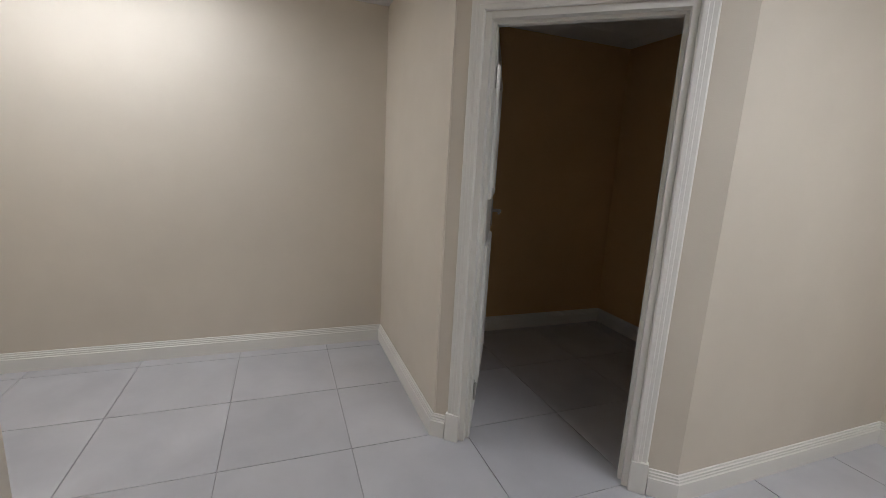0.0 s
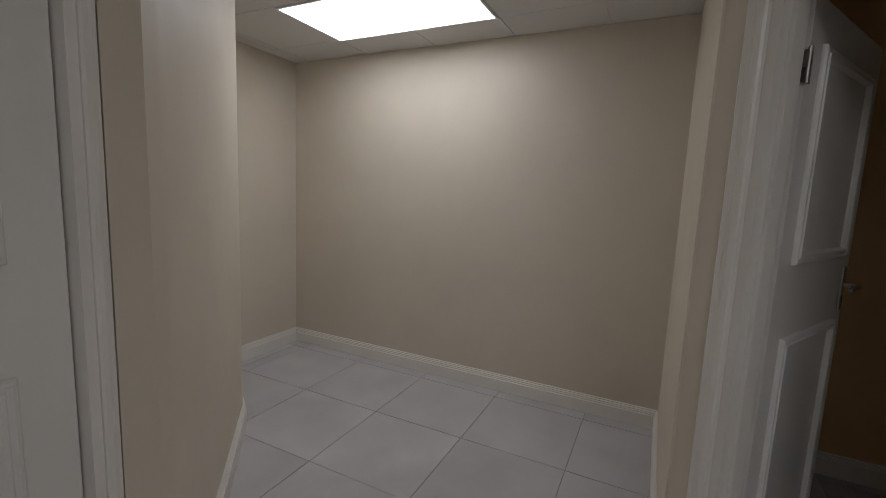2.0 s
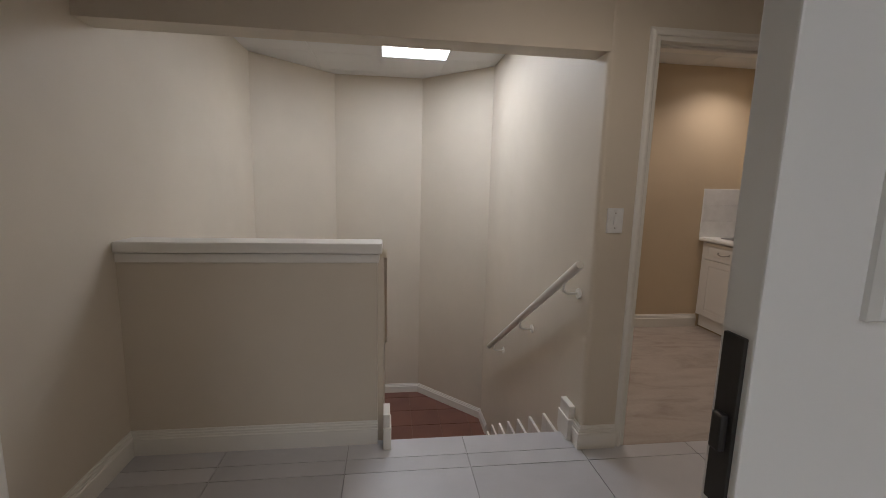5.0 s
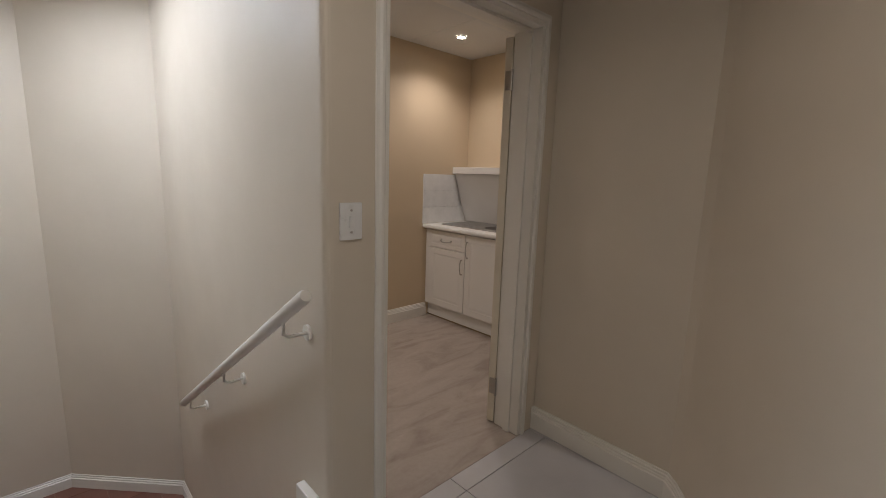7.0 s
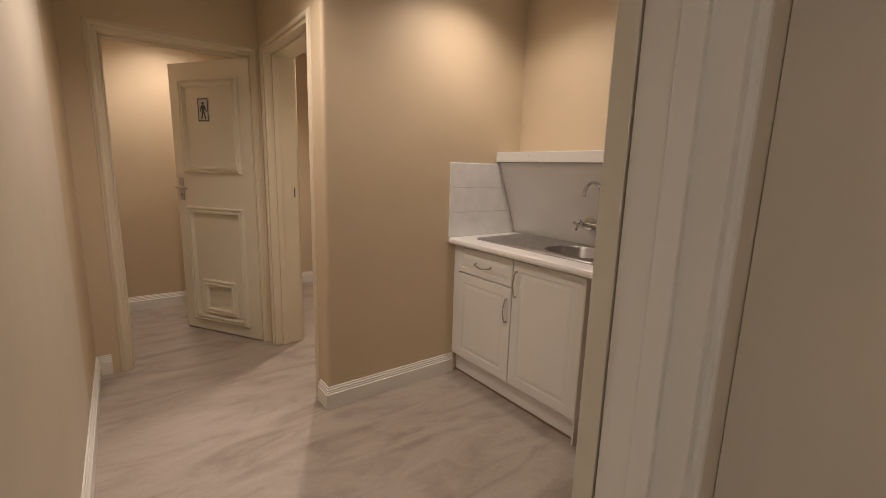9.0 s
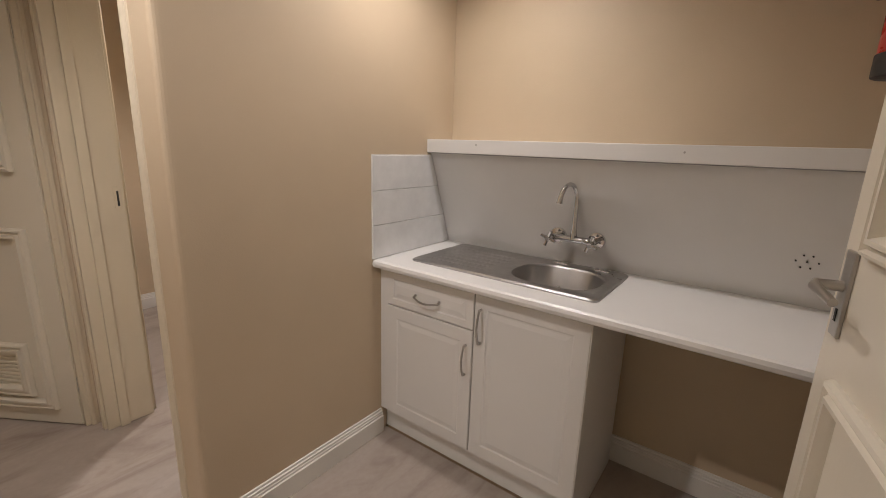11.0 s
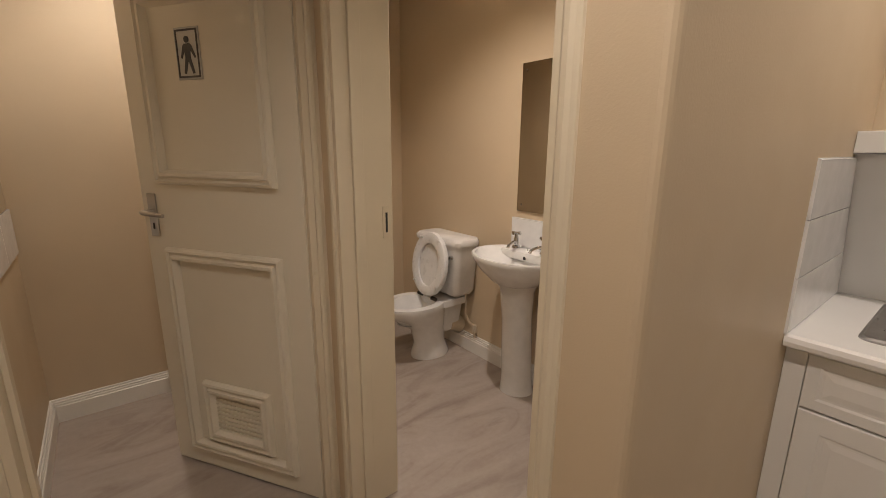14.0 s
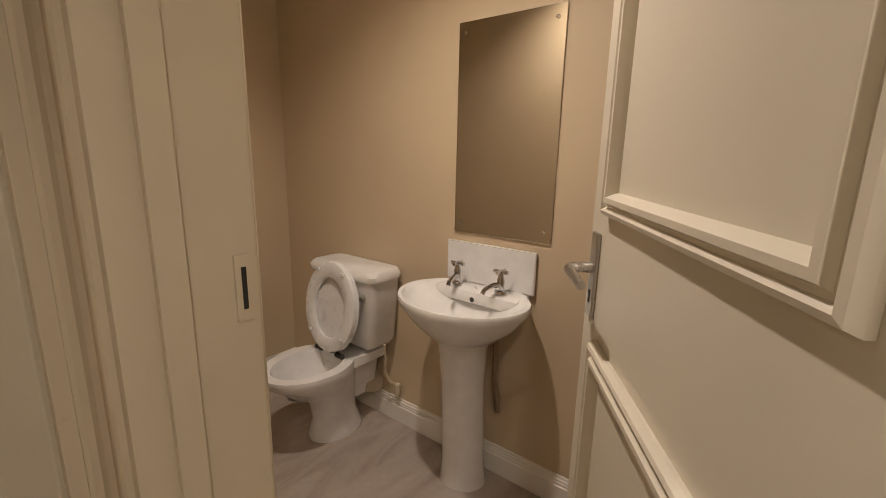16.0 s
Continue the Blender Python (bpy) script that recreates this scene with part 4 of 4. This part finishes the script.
def washbasin(x, y, rz=0, wide=0.53, deep=0.40, label="white ceramic pedestal washbasin with two pillar taps"):
    root = thing("washbasin", (x, y, 0), label, "washbasin", rz=rz)
    bm = bmesh.new()
    basin_loft(bm, wide, deep, 0.83)
    bowl = smooth(part("bowl", bm, CERAMIC, root), 55)
    bm = bmesh.new()
    box(bm, -0.125, -0.003, -wide * 0.36, wide * 0.36, 0.775, 0.8285, 0.022)
    smooth(part("tap_ledge", bm, CERAMIC, root), 50)
    bm = bmesh.new()
    loft(bm, [rounded(-0.018, -0.003, -wide * 0.385, wide * 0.385, z, 0.006, 3) for z in (0.83, 0.985, 0.992)])
    smooth(part("upstand", bm, GLAZED, root, "white tiled upstand behind the taps"), 50)
    if deep > 0.3:
        bm = bmesh.new()
        loft(bm, [ellipse((-0.115 - 0.05 * z) * deep / 0.40, 0.02, z, a * 1.02 * deep / 0.40, b * 1.1, 28, 0.1) for z, a, b in ((0.0, 0.095, 0.092), (0.02, 0.092, 0.088), (0.10, 0.085, 0.082), (0.45, 0.083, 0.08), (0.62, 0.092, 0.092), (0.69, 0.115, 0.12))])
        smooth(part("pedestal", bm, CERAMIC, root), 50)
    for s in (-1, 1):
        bm = bmesh.new()
        yy = s * 0.10
        loft(bm, [ellipse(-0.085, yy, z, r, r, 14) for z, r in ((0.836, 0.024), (0.846, 0.022), (0.85, 0.014), (0.885, 0.015), (0.90, 0.011), (0.915, 0.010))])
        tube(bm, [(-0.085, yy, 0.868), (-0.12, yy - s * 0.012, 0.872), (-0.165, yy - s * 0.02, 0.862), (-0.175, yy - s * 0.022, 0.848)], [0.011, 0.010, 0.009, 0.009], 10)
        tube(bm, [(-0.113, yy, 0.918), (-0.057, yy, 0.918)], 0.0075, 10)
        tube(bm, [(-0.085, yy - 0.03, 0.918), (-0.085, yy + 0.03, 0.918)], 0.0075, 10)
        smooth(part("pillar_tap", bm, CHROME, bowl), 45)
    bm = bmesh.new()
    tube(bm, [(-0.118, 0, 0.797), (-0.1262, 0, 0.797)], 0.010, 12)
    part("overflow_hole", bm, BLACK, bowl)
    bm = bmesh.new()
    tube(bm, [(-0.10, 0.005, 0.842), (-0.125, -0.02, 0.846)], 0.003, 6)
    part("plug_chain", bm, CHROME, bowl)
    bm = bmesh.new()
    tube(bm, [(-0.05, -0.07, 0.66), (-0.05, -0.075, 0.45), (-0.02, -0.08, 0.30)], 0.012, 8)
    smooth(part("waste_pipe", bm, COPPER, root))
    return root


toilet(2.612, 3.93)
washbasin(2.612, 3.225)

mir = thing("wall_mirror", (2.613, 3.19, 1.43), "frameless rectangular wall mirror on four screws", "mirror")
part("glass", cube(-0.006, 0.0, -0.215, 0.215, -0.40, 0.40, 0.001), MIRROR, mir)
for yy in (-0.185, 0.185):
    for zz in (-0.36, 0.36):
        bm = bmesh.new()
        loft(bm, [[(px, yy + r * math.cos(2 * math.pi * k / 12), zz + r * math.sin(2 * math.pi * k / 12)) for k in range(12)] for px, r in ((-0.0055, 0.007), (-0.009, 0.007), (-0.0105, 0.004))])
        part("screw_cap", bm, CHROME, mir)
mir2 = thing("wall_mirror", (0.375, 4.175, 1.51), "frameless rectangular wall mirror on four screws", "mirror", rz=180)
part("glass", cube(-0.006, 0.0, -0.215, 0.215, -0.405, 0.405, 0.001), MIRROR, mir2)
tile_row = thing("tile_upstand", (0.375, 3.55, 0.893), "row of white glazed wall tiles below a mirror", "wall tiles")
for k in range(3):
    part("tile", cube(-0.001, 0.008, 0.30 * k, 0.30 * k + 0.297, 0, 0.205, 0.0015), GLAZED, tile_row)

# strike plate in the toilet's jamb
st = bpy.data.objects["door_4"]
part("strike_plate", cube(1.478, 1.502, 2.998, 3.0035, 1.07, 1.18, 0.0006), WORN, st, "painted-over strike plate")
part("strike_hole", cube(1.488, 1.496, 2.9972, 2.9985, 1.09, 1.16), BLACK, st)


# ---------------------------------------------------------------- floor tiles
def lay_tiles(parent, x0, x1, y0, y1, ox, oy, p, mat, g=0.004):
    shared = {}
    def cuts(lo, hi, o):
        k0 = math.floor((lo - o) / p)
        c = [lo] + [o + p * k for k in range(k0, k0 + 40) if lo + 0.01 < o + p * k < hi - 0.01] + [hi]
        return list(zip(c, c[1:]))
    for a, b in cuts(x0, x1, ox):
        for c, d in cuts(y0, y1, oy):
            w, l = round(b - a, 4), round(d - c, 4)
            if (w, l) not in shared:
                bm = cube(-w / 2 + g / 2, w / 2 - g / 2, -l / 2 + g / 2, l / 2 - g / 2, -0.006, 0.0, 0.0012)
                bmesh.ops.recalc_face_normals(bm, faces=bm.faces[:])
                me = bpy.data.meshes.new("floor_tile")
                bm.to_mesh(me)
                bm.free()
                me.materials.append(mat)
                shared[(w, l)] = me
            ob = new("floor_tile", shared[(w, l)])
            ob.location = ((a + b) / 2, (c + d) / 2, random.uniform(-0.0006, 0.0))
            ob.parent = parent


base = bpy.data.objects["floor_lobby"]
lay_tiles(base, -2.25, 2.74, -5.3, 0.13, 1.915, -1.175, 0.6, TILE)
lay_tiles(bpy.data.objects["floor_landing_edge"], -2.13, 0.14, 0.13, 0.285, 1.915, -1.175, 0.6, TILE)
lay_tiles(bpy.data.objects["floor_alcove_edge"], 1.52, 2.74, 0.13, 0.29, 1.915, -1.175, 0.6, TILE)
